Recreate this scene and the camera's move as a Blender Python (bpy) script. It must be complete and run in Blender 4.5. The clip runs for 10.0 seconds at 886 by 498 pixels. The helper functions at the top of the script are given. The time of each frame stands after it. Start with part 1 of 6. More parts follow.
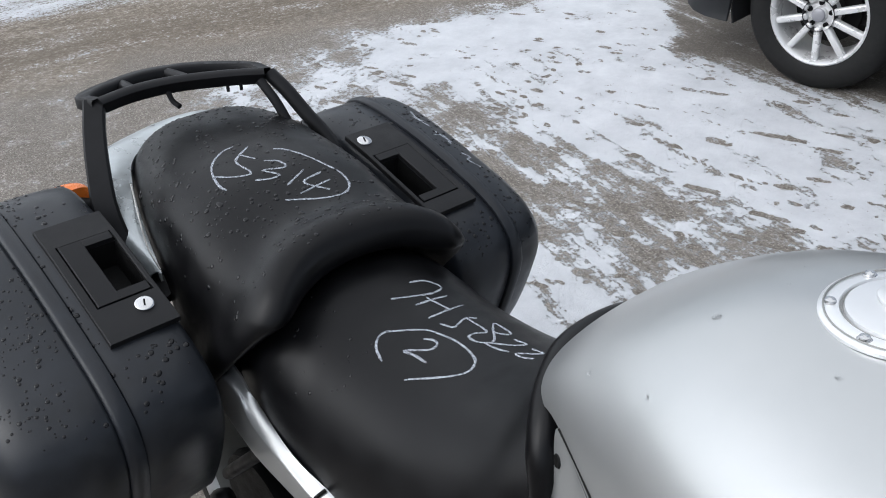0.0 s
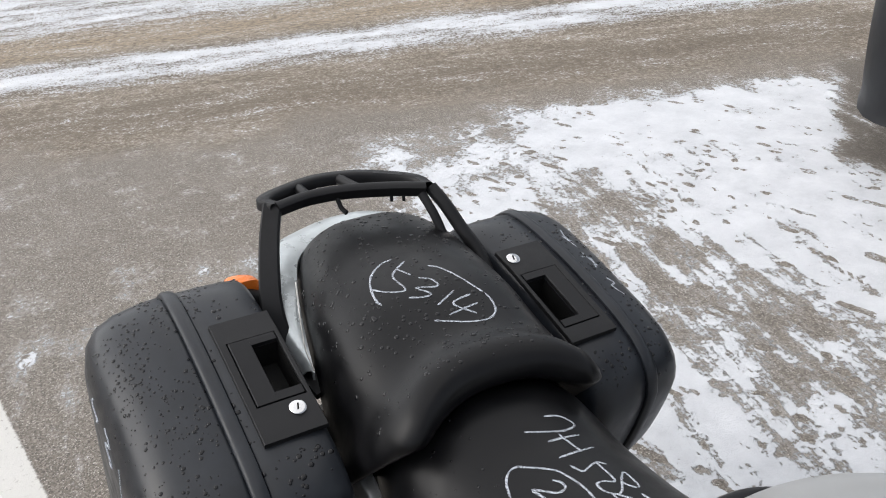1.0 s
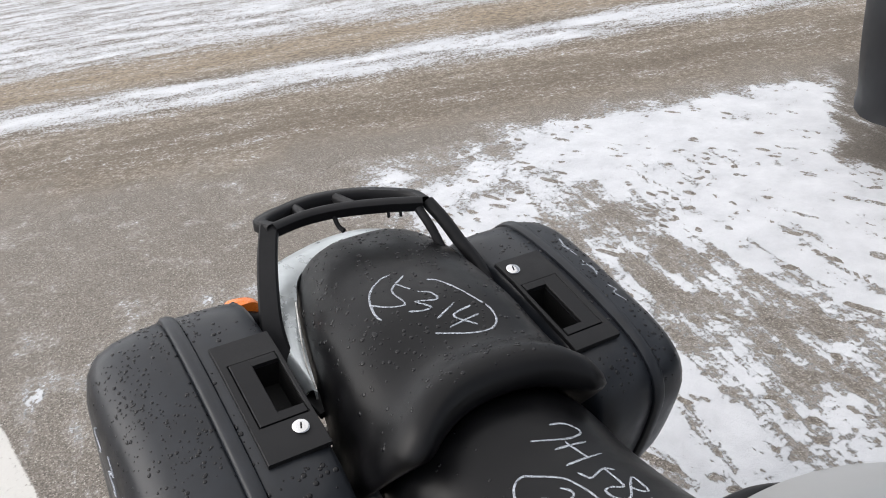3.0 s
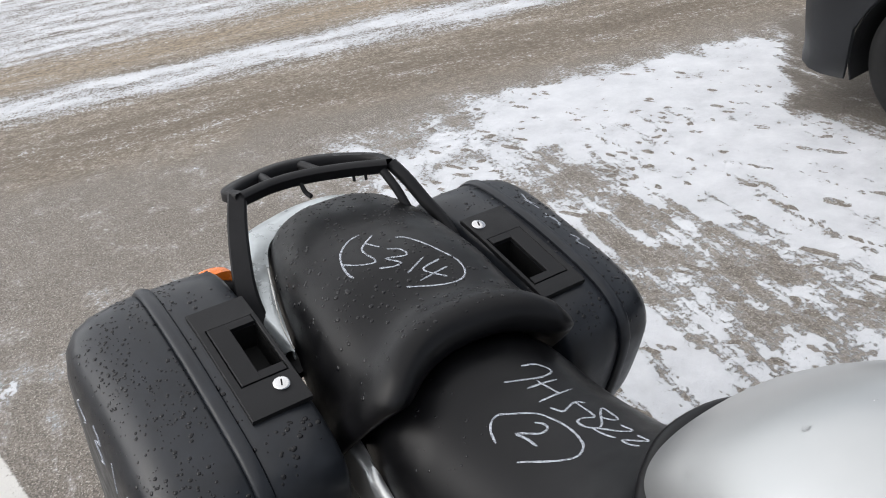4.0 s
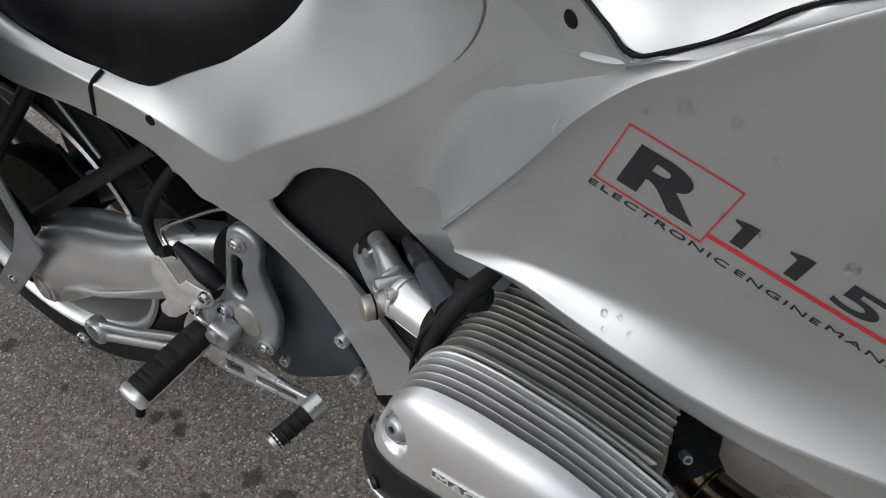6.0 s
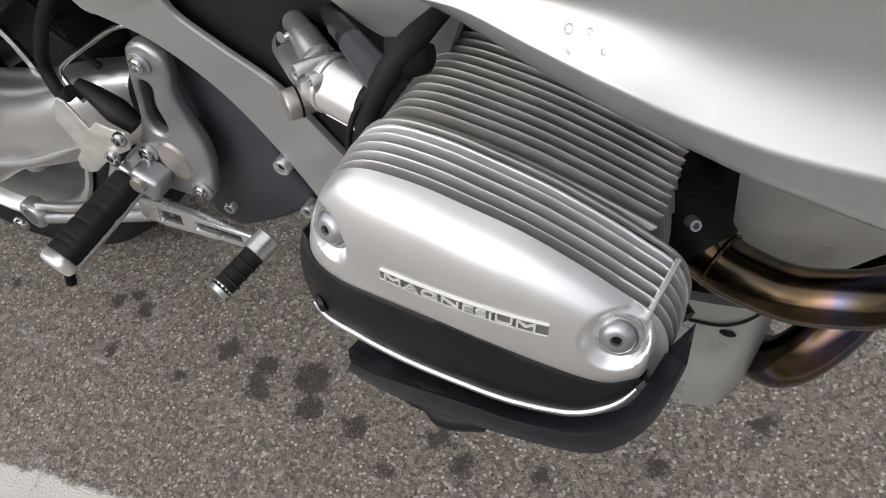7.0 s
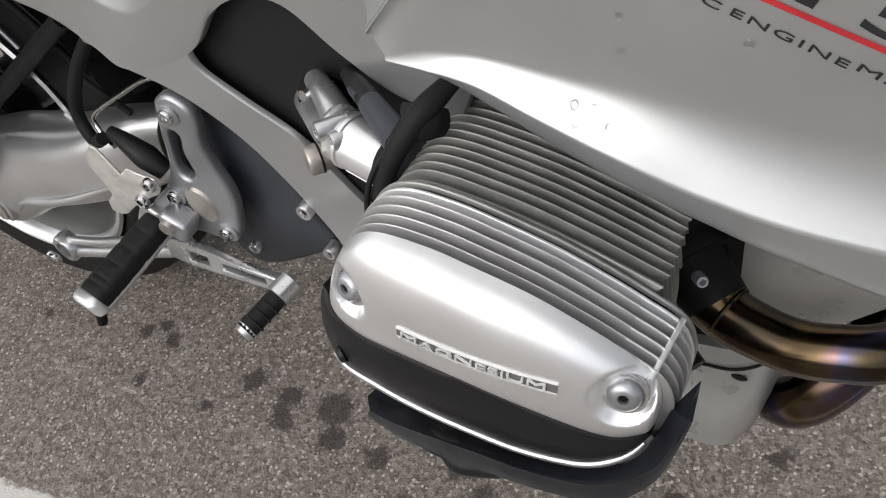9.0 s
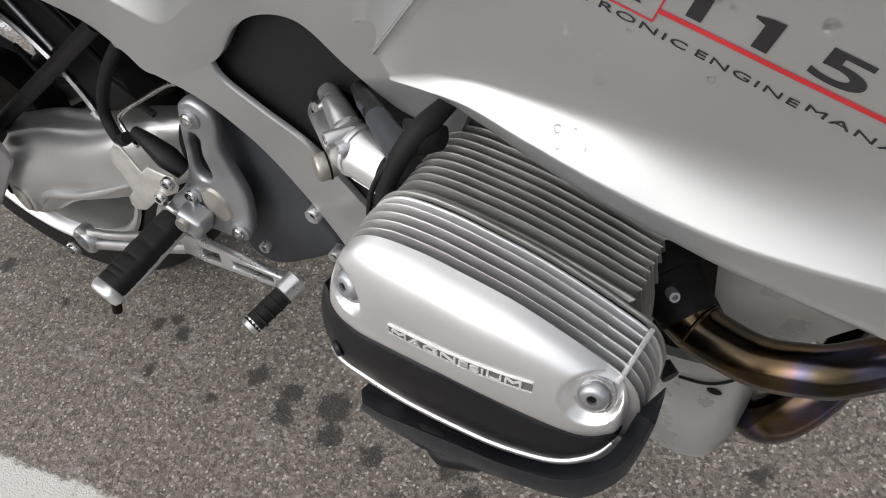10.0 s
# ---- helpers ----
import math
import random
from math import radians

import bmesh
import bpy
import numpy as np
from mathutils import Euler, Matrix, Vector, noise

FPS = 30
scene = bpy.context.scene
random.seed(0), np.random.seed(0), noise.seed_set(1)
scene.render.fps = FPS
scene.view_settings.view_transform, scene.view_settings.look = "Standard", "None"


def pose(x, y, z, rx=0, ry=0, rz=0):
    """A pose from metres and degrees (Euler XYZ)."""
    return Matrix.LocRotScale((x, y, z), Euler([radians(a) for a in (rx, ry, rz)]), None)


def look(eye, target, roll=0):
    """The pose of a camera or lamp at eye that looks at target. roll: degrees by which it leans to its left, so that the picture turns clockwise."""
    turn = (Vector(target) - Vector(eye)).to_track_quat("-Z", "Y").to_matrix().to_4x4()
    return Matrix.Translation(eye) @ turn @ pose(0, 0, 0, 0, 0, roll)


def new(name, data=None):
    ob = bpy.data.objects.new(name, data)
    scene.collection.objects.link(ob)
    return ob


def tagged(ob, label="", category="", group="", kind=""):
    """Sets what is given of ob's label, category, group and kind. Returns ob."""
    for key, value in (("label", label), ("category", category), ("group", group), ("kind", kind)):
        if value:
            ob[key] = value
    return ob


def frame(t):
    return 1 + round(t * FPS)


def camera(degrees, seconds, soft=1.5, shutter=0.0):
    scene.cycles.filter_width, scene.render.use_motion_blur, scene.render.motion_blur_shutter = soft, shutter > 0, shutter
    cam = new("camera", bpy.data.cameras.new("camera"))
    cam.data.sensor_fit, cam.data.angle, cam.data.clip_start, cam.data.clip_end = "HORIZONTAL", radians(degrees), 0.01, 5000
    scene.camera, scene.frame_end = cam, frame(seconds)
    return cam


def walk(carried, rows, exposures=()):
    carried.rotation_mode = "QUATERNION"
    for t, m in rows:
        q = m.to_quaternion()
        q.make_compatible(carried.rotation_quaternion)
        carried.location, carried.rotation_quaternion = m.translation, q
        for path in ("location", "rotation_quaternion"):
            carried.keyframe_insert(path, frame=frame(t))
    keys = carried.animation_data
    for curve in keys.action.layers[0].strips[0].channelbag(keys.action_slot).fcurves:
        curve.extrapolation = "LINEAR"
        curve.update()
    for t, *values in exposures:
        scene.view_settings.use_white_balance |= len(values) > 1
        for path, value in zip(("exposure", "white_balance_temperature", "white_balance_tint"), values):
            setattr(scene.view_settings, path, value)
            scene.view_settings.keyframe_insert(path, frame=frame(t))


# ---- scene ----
from mathutils.bvhtree import BVHTree

# The motorcycle leans on its side stand; its own space has x ahead, y to its left, z up.
LEAN = 5.5
BIKE = pose(0, 0, 0.005, -LEAN, 0, 0)

cam = camera(54.5, 10.0, 1.0)
PATH = [
    (0, (0.963, -0.508, 1.365), (-0.359, 0.614, 0.368), -1.7),
    (0.5, (0.96, -0.503, 1.45), (-0.508, 0.435, 0.467), -0.1),
    (1, (0.957, -0.516, 1.48), (-0.594, 0.386, 0.597), -0.7),
    (1.5, (0.959, -0.512, 1.471), (-0.608, 0.4, 0.628), -1.0),
    (2, (0.96, -0.508, 1.473), (-0.62, 0.381, 0.629), -2.2),
    (2.5, (0.959, -0.505, 1.467), (-0.62, 0.39, 0.629), -2.9),
    (3.8, (0.994, -0.526, 1.457), (-0.56, 0.395, 0.598), -5.4),
    (4, (1.002, -0.534, 1.449), (-0.517, 0.42, 0.564), -5.7),
    (4.5, (0.993, -0.572, 1.402), (-0.341, 0.589, 0.468), -6.3),
    (5, (0.981, -0.665, 1.318), (-0.128, 0.663, 0.314), -5.6),
    (5.5, (0.981, -0.717, 1.222), (0.107, 0.66, 0.064), -1.4),
    (6, (1.034, -0.659, 1.062), (0.237, 0.654, -0.219), -2.0),
    (6.2, (1.034, -0.631, 0.991), (0.239, 0.628, -0.344), -4.4),
    (7.3, (1.04, -0.598, 0.911), (0.326, 0.541, -0.569), -10.8),
    (7.5, (1.04, -0.589, 0.912), (0.325, 0.552, -0.567), -11.3),
    (8, (1.033, -0.586, 0.913), (0.324, 0.557, -0.567), -11.3),
    (8.5, (1.038, -0.588, 0.913), (0.312, 0.547, -0.565), -11.6),
    (9, (1.046, -0.596, 0.946), (0.262, 0.544, -0.499), -11.5),
    (9.5, (1.069, -0.607, 0.958), (0.259, 0.539, -0.468), -10.8),
    (10, (1.077, -0.619, 0.974), (0.26, 0.528, -0.447), -9.4),
]
EXPO = [(0.0, 0.5, 6080, 9), (0.5, 0.65, 6380, 10), (1.0, 0.72, 6450, 10), (2.5, 0.72, 6500, 11), (4.0, 0.65, 6420, 10), (4.5, 0.48, 6300, 10), (5.0, 0.4, 6120, 9), (5.5, 0.04, 6080, 9), (6.0, 0.10, 6300, 10), (6.2, 0.33, 6420, 10), (7.5, 0.53, 6530, 11), (10.0, 0.57, 6560, 11)]
walk(cam, [(t, BIKE @ look(eye, aim, roll)) for t, eye, aim, roll in PATH], EXPO)
# ---------------------------------------------------------------- light
world = bpy.data.worlds.new("sky")
scene.world = world
world.use_nodes = True
wn, wl = world.node_tree.nodes, world.node_tree.links
sky = wn.new("ShaderNodeTexSky")
sky.sky_type = 'NISHITA'
sky.sun_disc = False
sky.sun_elevation, sky.sun_rotation = radians(38), radians(200)
sky.air_density, sky.dust_density, sky.ozone_density = 1.0, 2.5, 1.0
hsv = wn.new("ShaderNodeHueSaturation")
hsv.inputs["Saturation"].default_value = 0.30
wl.new(sky.outputs[0], hsv.inputs["Color"])
wl.new(hsv.outputs[0], wn["Background"].inputs["Color"])
wn["Background"].inputs["Strength"].default_value = 0.13
sun = new("sun", bpy.data.lights.new("sun", 'SUN'))
sun.data.energy, sun.data.angle, sun.data.color = 1.5, radians(120), (1.0, 0.97, 0.93)
sun.matrix_world = look((-1.9, -0.9, 4.5), (0, 0, 0))

# ---------------------------------------------------------------- materials
def node_mat(name, base, rough=0.5, metal=0.0, spec=0.5):
    m = bpy.data.materials.new(name)
    m.use_nodes = True
    b = m.node_tree.nodes["Principled BSDF"]
    b.inputs["Base Color"].default_value = (*base, 1)
    b.inputs["Roughness"].default_value = rough
    b.inputs["Metallic"].default_value = metal
    b.inputs["Specular IOR Level"].default_value = spec
    return m, m.node_tree.nodes, m.node_tree.links, b


def noise_tex(n, l, scale, detail=6, rough=0.6, space="Object"):
    c = n.new("ShaderNodeTexCoord")
    t = n.new("ShaderNodeTexNoise")
    t.inputs["Scale"].default_value, t.inputs["Detail"].default_value, t.inputs["Roughness"].default_value = scale, detail, rough
    l.new(c.outputs[space], t.inputs["Vector"])
    return t.outputs["Fac"]


def ramp(n, l, fac, stops):
    r = n.new("ShaderNodeValToRGB")
    while len(r.color_ramp.elements) < len(stops):
        r.color_ramp.elements.new(0.5)
    for e, (p, c) in zip(r.color_ramp.elements, stops):
        e.position, e.color = p, (*c, 1) if len(c) == 3 else c
    l.new(fac, r.inputs["Fac"])
    return r.outputs["Color"]


def bump(n, l, b, fac, strength, dist):
    k = n.new("ShaderNodeBump")
    k.inputs["Strength"].default_value, k.inputs["Distance"].default_value = strength, dist
    l.new(fac, k.inputs["Height"])
    l.new(k.outputs["Normal"], b.inputs["Normal"])
    return k


def surface(name, base, rough, metal=0.0, spec=0.5, vary=0.15, scale=30, grain=400, relief=0.0005, rvary=0.08, coat=0.0):
    """A worn surface: colour and gloss vary at two scales, with a fine relief."""
    m, n, l, b = node_mat(name, base, rough, metal, spec)
    big, fine = noise_tex(n, l, scale), noise_tex(n, l, grain, 3)
    dark = tuple(c * (1 - vary) for c in base)
    lite = tuple(min(1, c * (1 + vary)) for c in base)
    l.new(ramp(n, l, big, [(0.3, dark), (0.7, lite)]), b.inputs["Base Color"])
    lo, hi = max(0.02, rough - rvary), min(1, rough + rvary)
    l.new(ramp(n, l, big, [(0.35, (lo,) * 3), (0.65, (hi,) * 3)]), b.inputs["Roughness"])
    if relief:
        bump(n, l, b, fine, 0.6, relief)
    b.inputs["Coat Weight"].default_value = coat
    b.inputs["Coat Roughness"].default_value = 0.08
    return m


def paint_silver():
    m, n, l, b = node_mat("silver_paint", (0.50, 0.512, 0.515), 0.34, 0.76)
    film, flake = noise_tex(n, l, 9, 3), noise_tex(n, l, 2600, 2)
    l.new(ramp(n, l, film, [(0.3, (0.43, 0.442, 0.445)), (0.7, (0.47, 0.48, 0.482))]), b.inputs["Base Color"])
    l.new(ramp(n, l, film, [(0.3, (0.35,) * 3), (0.7, (0.40,) * 3)]), b.inputs["Roughness"])
    bump(n, l, b, flake, 0.25, 0.00004)
    b.inputs["Coat Weight"].default_value, b.inputs["Coat Roughness"].default_value = 0.25, 0.10
    return m


SILVER = paint_silver()
SEAT = surface("seat_vinyl", (0.0045, 0.0045, 0.0052), 0.38, spec=0.20, vary=0.25, scale=20, grain=900, relief=0.00010)
CASE = surface("case_plastic", (0.012, 0.014, 0.018), 0.38, spec=0.34, vary=0.3, scale=25, grain=700, relief=0.00010)
PLATE = surface("satin_plate", (0.013, 0.013, 0.014), 0.5, spec=0.2, vary=0.1, scale=40, grain=1500, relief=0.0002)
PLASTIC = surface("black_plastic", (0.012, 0.012, 0.013), 0.45, spec=0.17, vary=0.2, scale=40, grain=900, relief=0.00008)
RUBBER = surface("rubber", (0.014, 0.014, 0.014), 0.6, spec=0.14, vary=0.25, scale=60, grain=700, relief=0.0002)
DARK = surface("engine_black", (0.006, 0.006, 0.006), 0.55, spec=0.12, vary=0.4, scale=40, grain=300, relief=0.001)
ALLOY = surface("cast_alloy", (0.56, 0.565, 0.57), 0.31, metal=0.88, vary=0.08, scale=18, grain=300, relief=0.0001, rvary=0.05)
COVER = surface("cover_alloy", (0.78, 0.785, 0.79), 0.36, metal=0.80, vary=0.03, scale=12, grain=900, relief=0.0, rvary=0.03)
SWING = surface('swing_arm_alloy', (0.64, 0.645, 0.65), 0.34, metal=0.88, vary=0.05, scale=14, relief=0.0, rvary=0.04)
# fin metal: pale edge; flanks and root darkened for the shade between fins
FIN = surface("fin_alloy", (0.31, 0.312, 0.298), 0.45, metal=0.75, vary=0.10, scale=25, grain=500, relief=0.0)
# rib flanks and groove floors: darker copies of the cover metal, groove shade put in
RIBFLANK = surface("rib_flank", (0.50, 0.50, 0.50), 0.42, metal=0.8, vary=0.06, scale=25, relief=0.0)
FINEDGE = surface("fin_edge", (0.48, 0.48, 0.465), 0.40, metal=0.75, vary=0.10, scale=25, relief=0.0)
RIBGAP_SHADE = surface("rib_gap_shade", (0.20, 0.20, 0.20), 0.45, metal=0.7, vary=0.08, scale=25, relief=0.0)
BANDBLACK = surface("band_black", (0.011, 0.011, 0.012), 0.42, spec=0.20, vary=0.15, scale=40, grain=1200, relief=0.00003)
GUARDBLACK = surface("guard_black", (0.010, 0.011, 0.015), 0.38, spec=0.22, vary=0.25, scale=30, grain=900, relief=0.00006)
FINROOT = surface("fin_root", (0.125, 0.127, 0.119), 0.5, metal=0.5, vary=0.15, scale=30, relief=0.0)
CHROME = surface("steel", (0.62, 0.62, 0.62), 0.18, metal=1.0, vary=0.06, scale=50, grain=800, relief=0.0)
PALECAP = surface('pale_steel', (0.40, 0.375, 0.34), 0.42, metal=0.7, vary=0.06, scale=40, relief=0.0)
BRACKET = surface('bracket_alloy', (0.36, 0.37, 0.39), 0.38, metal=0.8, vary=0.08, scale=25, relief=0.0)
CREASE = surface("panel_shadow_line", (0.085, 0.087, 0.09), 0.55, metal=0.2, vary=0.1, relief=0.0)
GREYCOVER = surface("grey_cover", (0.038, 0.042, 0.050), 0.5, spec=0.25, vary=0.2, scale=20, grain=500, relief=0.0003)
CHALK = surface("chalk", (0.44, 0.47, 0.52), 0.9, vary=0.3, scale=300, grain=1500, relief=0.0)
cn, cl = CHALK.node_tree.nodes, CHALK.node_tree.links
cl.new(ramp(cn, cl, noise_tex(cn, cl, 620, 3), [(0.38, (0.10,) * 3), (0.54, (0.98,) * 3)]), cn["Principled BSDF"].inputs["Alpha"])
WHITE = surface("dull_plate", (0.58, 0.57, 0.54), 0.36, metal=0.55, vary=0.25, scale=40, rvary=0.08)
ORANGE = surface("amber_lens", (0.75, 0.18, 0.02), 0.25, vary=0.1, scale=60, relief=0.0)
TAILGREY = surface("tail_panel_grey", (0.44, 0.47, 0.48), 0.32, metal=0.6, vary=0.3, scale=14, relief=0.0)
BLACKPRINT = surface("print_black", (0.015, 0.015, 0.017), 0.4, relief=0.0)
REDPRINT = surface("print_red", (0.40, 0.02, 0.025), 0.4, relief=0.0)
CARPAINT = surface("car_paint", (0.010, 0.011, 0.013), 0.5, spec=0.25, vary=0.3, scale=6, grain=300, relief=0.0, coat=0.06)
CARBLACK = surface("car_black_plastic", (0.015, 0.015, 0.016), 0.6, vary=0.3, scale=12)
CARCAP = surface("car_cap_grey", (0.30, 0.30, 0.32), 0.4, metal=0.4, vary=0.1, scale=20, relief=0.0)
CARRIM = surface("car_rim_silver", (0.68, 0.68, 0.68), 0.32, metal=0.35, vary=0.12, scale=12, relief=0.0)
WINDOWGLASS = surface("car_glass", (0.01, 0.012, 0.012), 0.06, vary=0.1, relief=0.0)

# ---------------------------------------------------------------- mesh helpers
def crv(pts, n, closed=False):
    """n points along a smooth curve through pts (Catmull-Rom, even in arc length)."""
    p = np.array(pts, float)
    if closed:
        p = np.vstack([p[-1], p, p[0], p[1]])
    else:
        p = np.vstack([2 * p[0] - p[1], p, 2 * p[-1] - p[-2]])
    out = []
    for i in range(1, len(p) - 2):
        a, b, c, d = p[i - 1], p[i], p[i + 1], p[i + 2]
        for t in np.linspace(0, 1, 24, endpoint=False):
            out.append(0.5 * (2 * b + (c - a) * t + (2 * a - 5 * b + 4 * c - d) * t * t + (3 * b - a - 3 * c + d) * t ** 3))
    out.append(p[-2])
    out = np.array(out)
    s = np.concatenate([[0], np.cumsum(np.linalg.norm(np.diff(out, axis=0), axis=1))])
    q = np.linspace(0, s[-1], n, endpoint=not closed)
    return np.stack([np.interp(q, s, out[:, k]) for k in range(out.shape[1])], 1)


def sheet(rows, closed=False):
    """A bmesh of quads over a grid of points (rows x columns); closed joins the columns into a ring."""
    bm = bmesh.new()
    v = [[bm.verts.new(p) for p in r] for r in rows]
    n = len(v[0])
    for i in range(len(v) - 1):
        for j in range(n if closed else n - 1):
            k = (j + 1) % n
            bm.faces.new((v[i][j], v[i][k], v[i + 1][k], v[i + 1][j]))
    return bm, v


def cap(bm, ring):
    c = bm.verts.new(sum((x.co for x in ring), Vector()) / len(ring))
    for i in range(len(ring)):
        bm.faces.new((ring[i], ring[(i + 1) % len(ring)], c))


def ringed(rings):
    """A closed body through rings of points."""
    bm, v = sheet(rings, True)
    cap(bm, v[0])
    cap(bm, v[-1])
    return bm


def thick(bm, d):
    """Gives an open sheet a thickness d, inwards from its faces."""
    bmesh.ops.recalc_face_normals(bm, faces=bm.faces)
    bm.normal_update()
    verts, faces = bm.verts[:], bm.faces[:]
    rim = [e for e in bm.edges if len(e.link_faces) == 1]
    back = {v: bm.verts.new(v.co - v.normal * d) for v in verts}
    for f in faces:
        bm.faces.new([back[v] for v in reversed(f.verts)])
    for e in rim:
        a, b = e.verts
        bm.faces.new((a, b, back[b], back[a]))
    return bm


def tube(pts, r, n=12, seg=24, bm=None):
    """A round bar along a smooth curve; r is a radius or a list of radii along it."""
    bm = bm or bmesh.new()
    c = crv(pts, seg) if len(pts) > 2 else np.linspace(pts[0], pts[1], 3)
    rr = np.interp(np.linspace(0, 1, len(c)), np.linspace(0, 1, len(r)), r) if np.ndim(r) else np.full(len(c), r)
    t0 = Vector(c[1] - c[0]).normalized()
    side = t0.orthogonal().normalized()
    rings = []
    for i, p in enumerate(c):
        t = Vector(c[min(i + 1, len(c) - 1)] - c[max(i - 1, 0)]).normalized()
        side = (side - t * side.dot(t)).normalized()
        up = t.cross(side)
        rings.append([bm.verts.new(Vector(p) + float(rr[i]) * (math.cos(a) * side + math.sin(a) * up)) for a in np.linspace(0, 2 * math.pi, n, endpoint=False)])
    for a, b in zip(rings, rings[1:]):
        for j in range(n):
            bm.faces.new((a[j], a[(j + 1) % n], b[(j + 1) % n], b[j]))
    cap(bm, rings[0])
    cap(bm, rings[-1])
    return bm


def lathe(profile, m=Matrix(), n=32, bm=None):
    """A turned body: profile of (radius, height) round the z axis of m."""
    bm = bm or bmesh.new()
    rings = []
    for r, h in profile:
        if r < 1e-6:
            rings.append([bm.verts.new(m @ Vector((0, 0, h)))])
        else:
            rings.append([bm.verts.new(m @ Vector((r * math.cos(a), r * math.sin(a), h))) for a in np.linspace(0, 2 * math.pi, n, endpoint=False)])
    for a, b in zip(rings, rings[1:]):
        for j in range(n):
            k = (j + 1) % n
            if len(a) == 1 and len(b) > 1:
                bm.faces.new((a[0], b[j], b[k]))
            elif len(b) == 1 and len(a) > 1:
                bm.faces.new((a[j], a[k], b[0]))
            elif len(a) > 1:
                bm.faces.new((a[j], a[k], b[k], b[j]))
    return bm


def box(size, m=Matrix(), bevel=0.0, seg=2, bm=None):
    """A block with rounded edges, centred on m."""
    b = bmesh.new()
    bmesh.ops.create_cube(b, size=1, matrix=Matrix.Diagonal((*size, 1)))
    if bevel:
        bmesh.ops.bevel(b, geom=b.edges[:], offset=bevel, segments=seg, profile=0.5, affect='EDGES')
    bmesh.ops.transform(b, matrix=m, verts=b.verts)
    return join(bm, b) if bm else b


def join(a, b):
    me = bpy.data.meshes.new("tmp")
    b.to_mesh(me)
    b.free()
    a.from_mesh(me)
    bpy.data.meshes.remove(me)
    return a


def plate(outline, depth, m=Matrix(), holes=(), bevel=0.0):
    """A flat plate: an outline (and holes) in the xy plane of m, extruded by depth along its z."""
    bm = bmesh.new()
    edges = []
    for loop in (outline, *holes):
        v = [bm.verts.new((p[0], p[1], 0)) for p in loop]
        edges += [bm.edges.new((v[i], v[(i + 1) % len(v)])) for i in range(len(v))]
    bmesh.ops.triangle_fill(bm, edges=edges, use_beauty=True)
    bmesh.ops.recalc_face_normals(bm, faces=bm.faces)
    got = bmesh.ops.extrude_face_region(bm, geom=bm.faces[:])
    bmesh.ops.translate(bm, verts=[g for g in got["geom"] if isinstance(g, bmesh.types.BMVert)], vec=(0, 0, depth))
    bmesh.ops.recalc_face_normals(bm, faces=bm.faces)
    if bevel:
        rim = [e for e in bm.edges if len(e.link_faces) == 2 and e.calc_face_angle(0) > 1.0]
        bmesh.ops.bevel(bm, geom=rim, offset=bevel, segments=2, profile=0.5, affect='EDGES')
    bmesh.ops.transform(bm, matrix=m, verts=bm.verts)
    return bm


def part(name, bm, material, parent=None, label="", smooth=50):
    bmesh.ops.recalc_face_normals(bm, faces=bm.faces)
    me = bpy.data.meshes.new(name)
    for f in bm.faces:
        f.smooth = smooth > 0
    for e in bm.edges:
        if smooth and len(e.link_faces) == 2 and e.calc_face_angle(0) > radians(smooth):
            e.smooth = False
    bm.to_mesh(me)
    bm.free()
    me.materials.append(material)
    ob = new(name, me)
    if parent:
        ob.parent = parent
    if label:
        tagged(ob, label)
    return ob


def thing(name, label, category, m=Matrix(), group="", kind=""):
    ob = new(name)
    ob.empty_display_size = 0.05
    ob.matrix_world = m
    return tagged(ob, label, category, group, kind)


SIDE_OUT = Matrix(((1, 0, 0, 0), (0, 0, -1, 0), (0, 1, 0, 0), (0, 0, 0, 1)))  # plane (x, z), depth towards -y


def on_side(y):
    return Matrix.Translation((0, y, 0)) @ SIDE_OUT


def bolt(x, y, z, r=0.009, h=0.006, parent=None, name="bolt", d=(0, -1, 0), mat=None):
    """A socket-head bolt whose head points along d."""
    m = Matrix.Translation((x, y, z)) @ Vector(d).to_track_quat("Z", "Y").to_matrix().to_4x4()
    bm = lathe([(0, 0), (r, 0), (r, h * 0.7), (r * 0.85, h), (r * 0.5, h), (r * 0.45, h * 0.4), (0, h * 0.4)], m, 16)
    return part(name, bm, mat or CHROME, parent)

# ---------------------------------------------------------------- ground
# dark damp spots beside the engine: x, y, radius
SPOTS = ((0.165, -0.135, 0.012), (0.215, -0.137, 0.015), (0.44, -0.155, 0.019), (0.448, -0.187, 0.019), (0.512, -0.15, 0.026), (0.53, -0.188, 0.020), (0.60, -0.19, 0.015),
                (0.71, -0.17, 0.014), (0.75, -0.19, 0.015), (0.84, -0.17, 0.012), (0.96, -0.11, 0.013), (1.06, -0.02, 0.014), (0.38, -0.15, 0.018), (0.21, -0.21, 0.010), (0.19, -0.115, 0.011),
                (-0.18, -0.14, 0.016), (-0.02, -0.16, 0.011), (0.33, -0.21, 0.009), (0.66, -0.23, 0.010), (0.9, -0.25, 0.010))


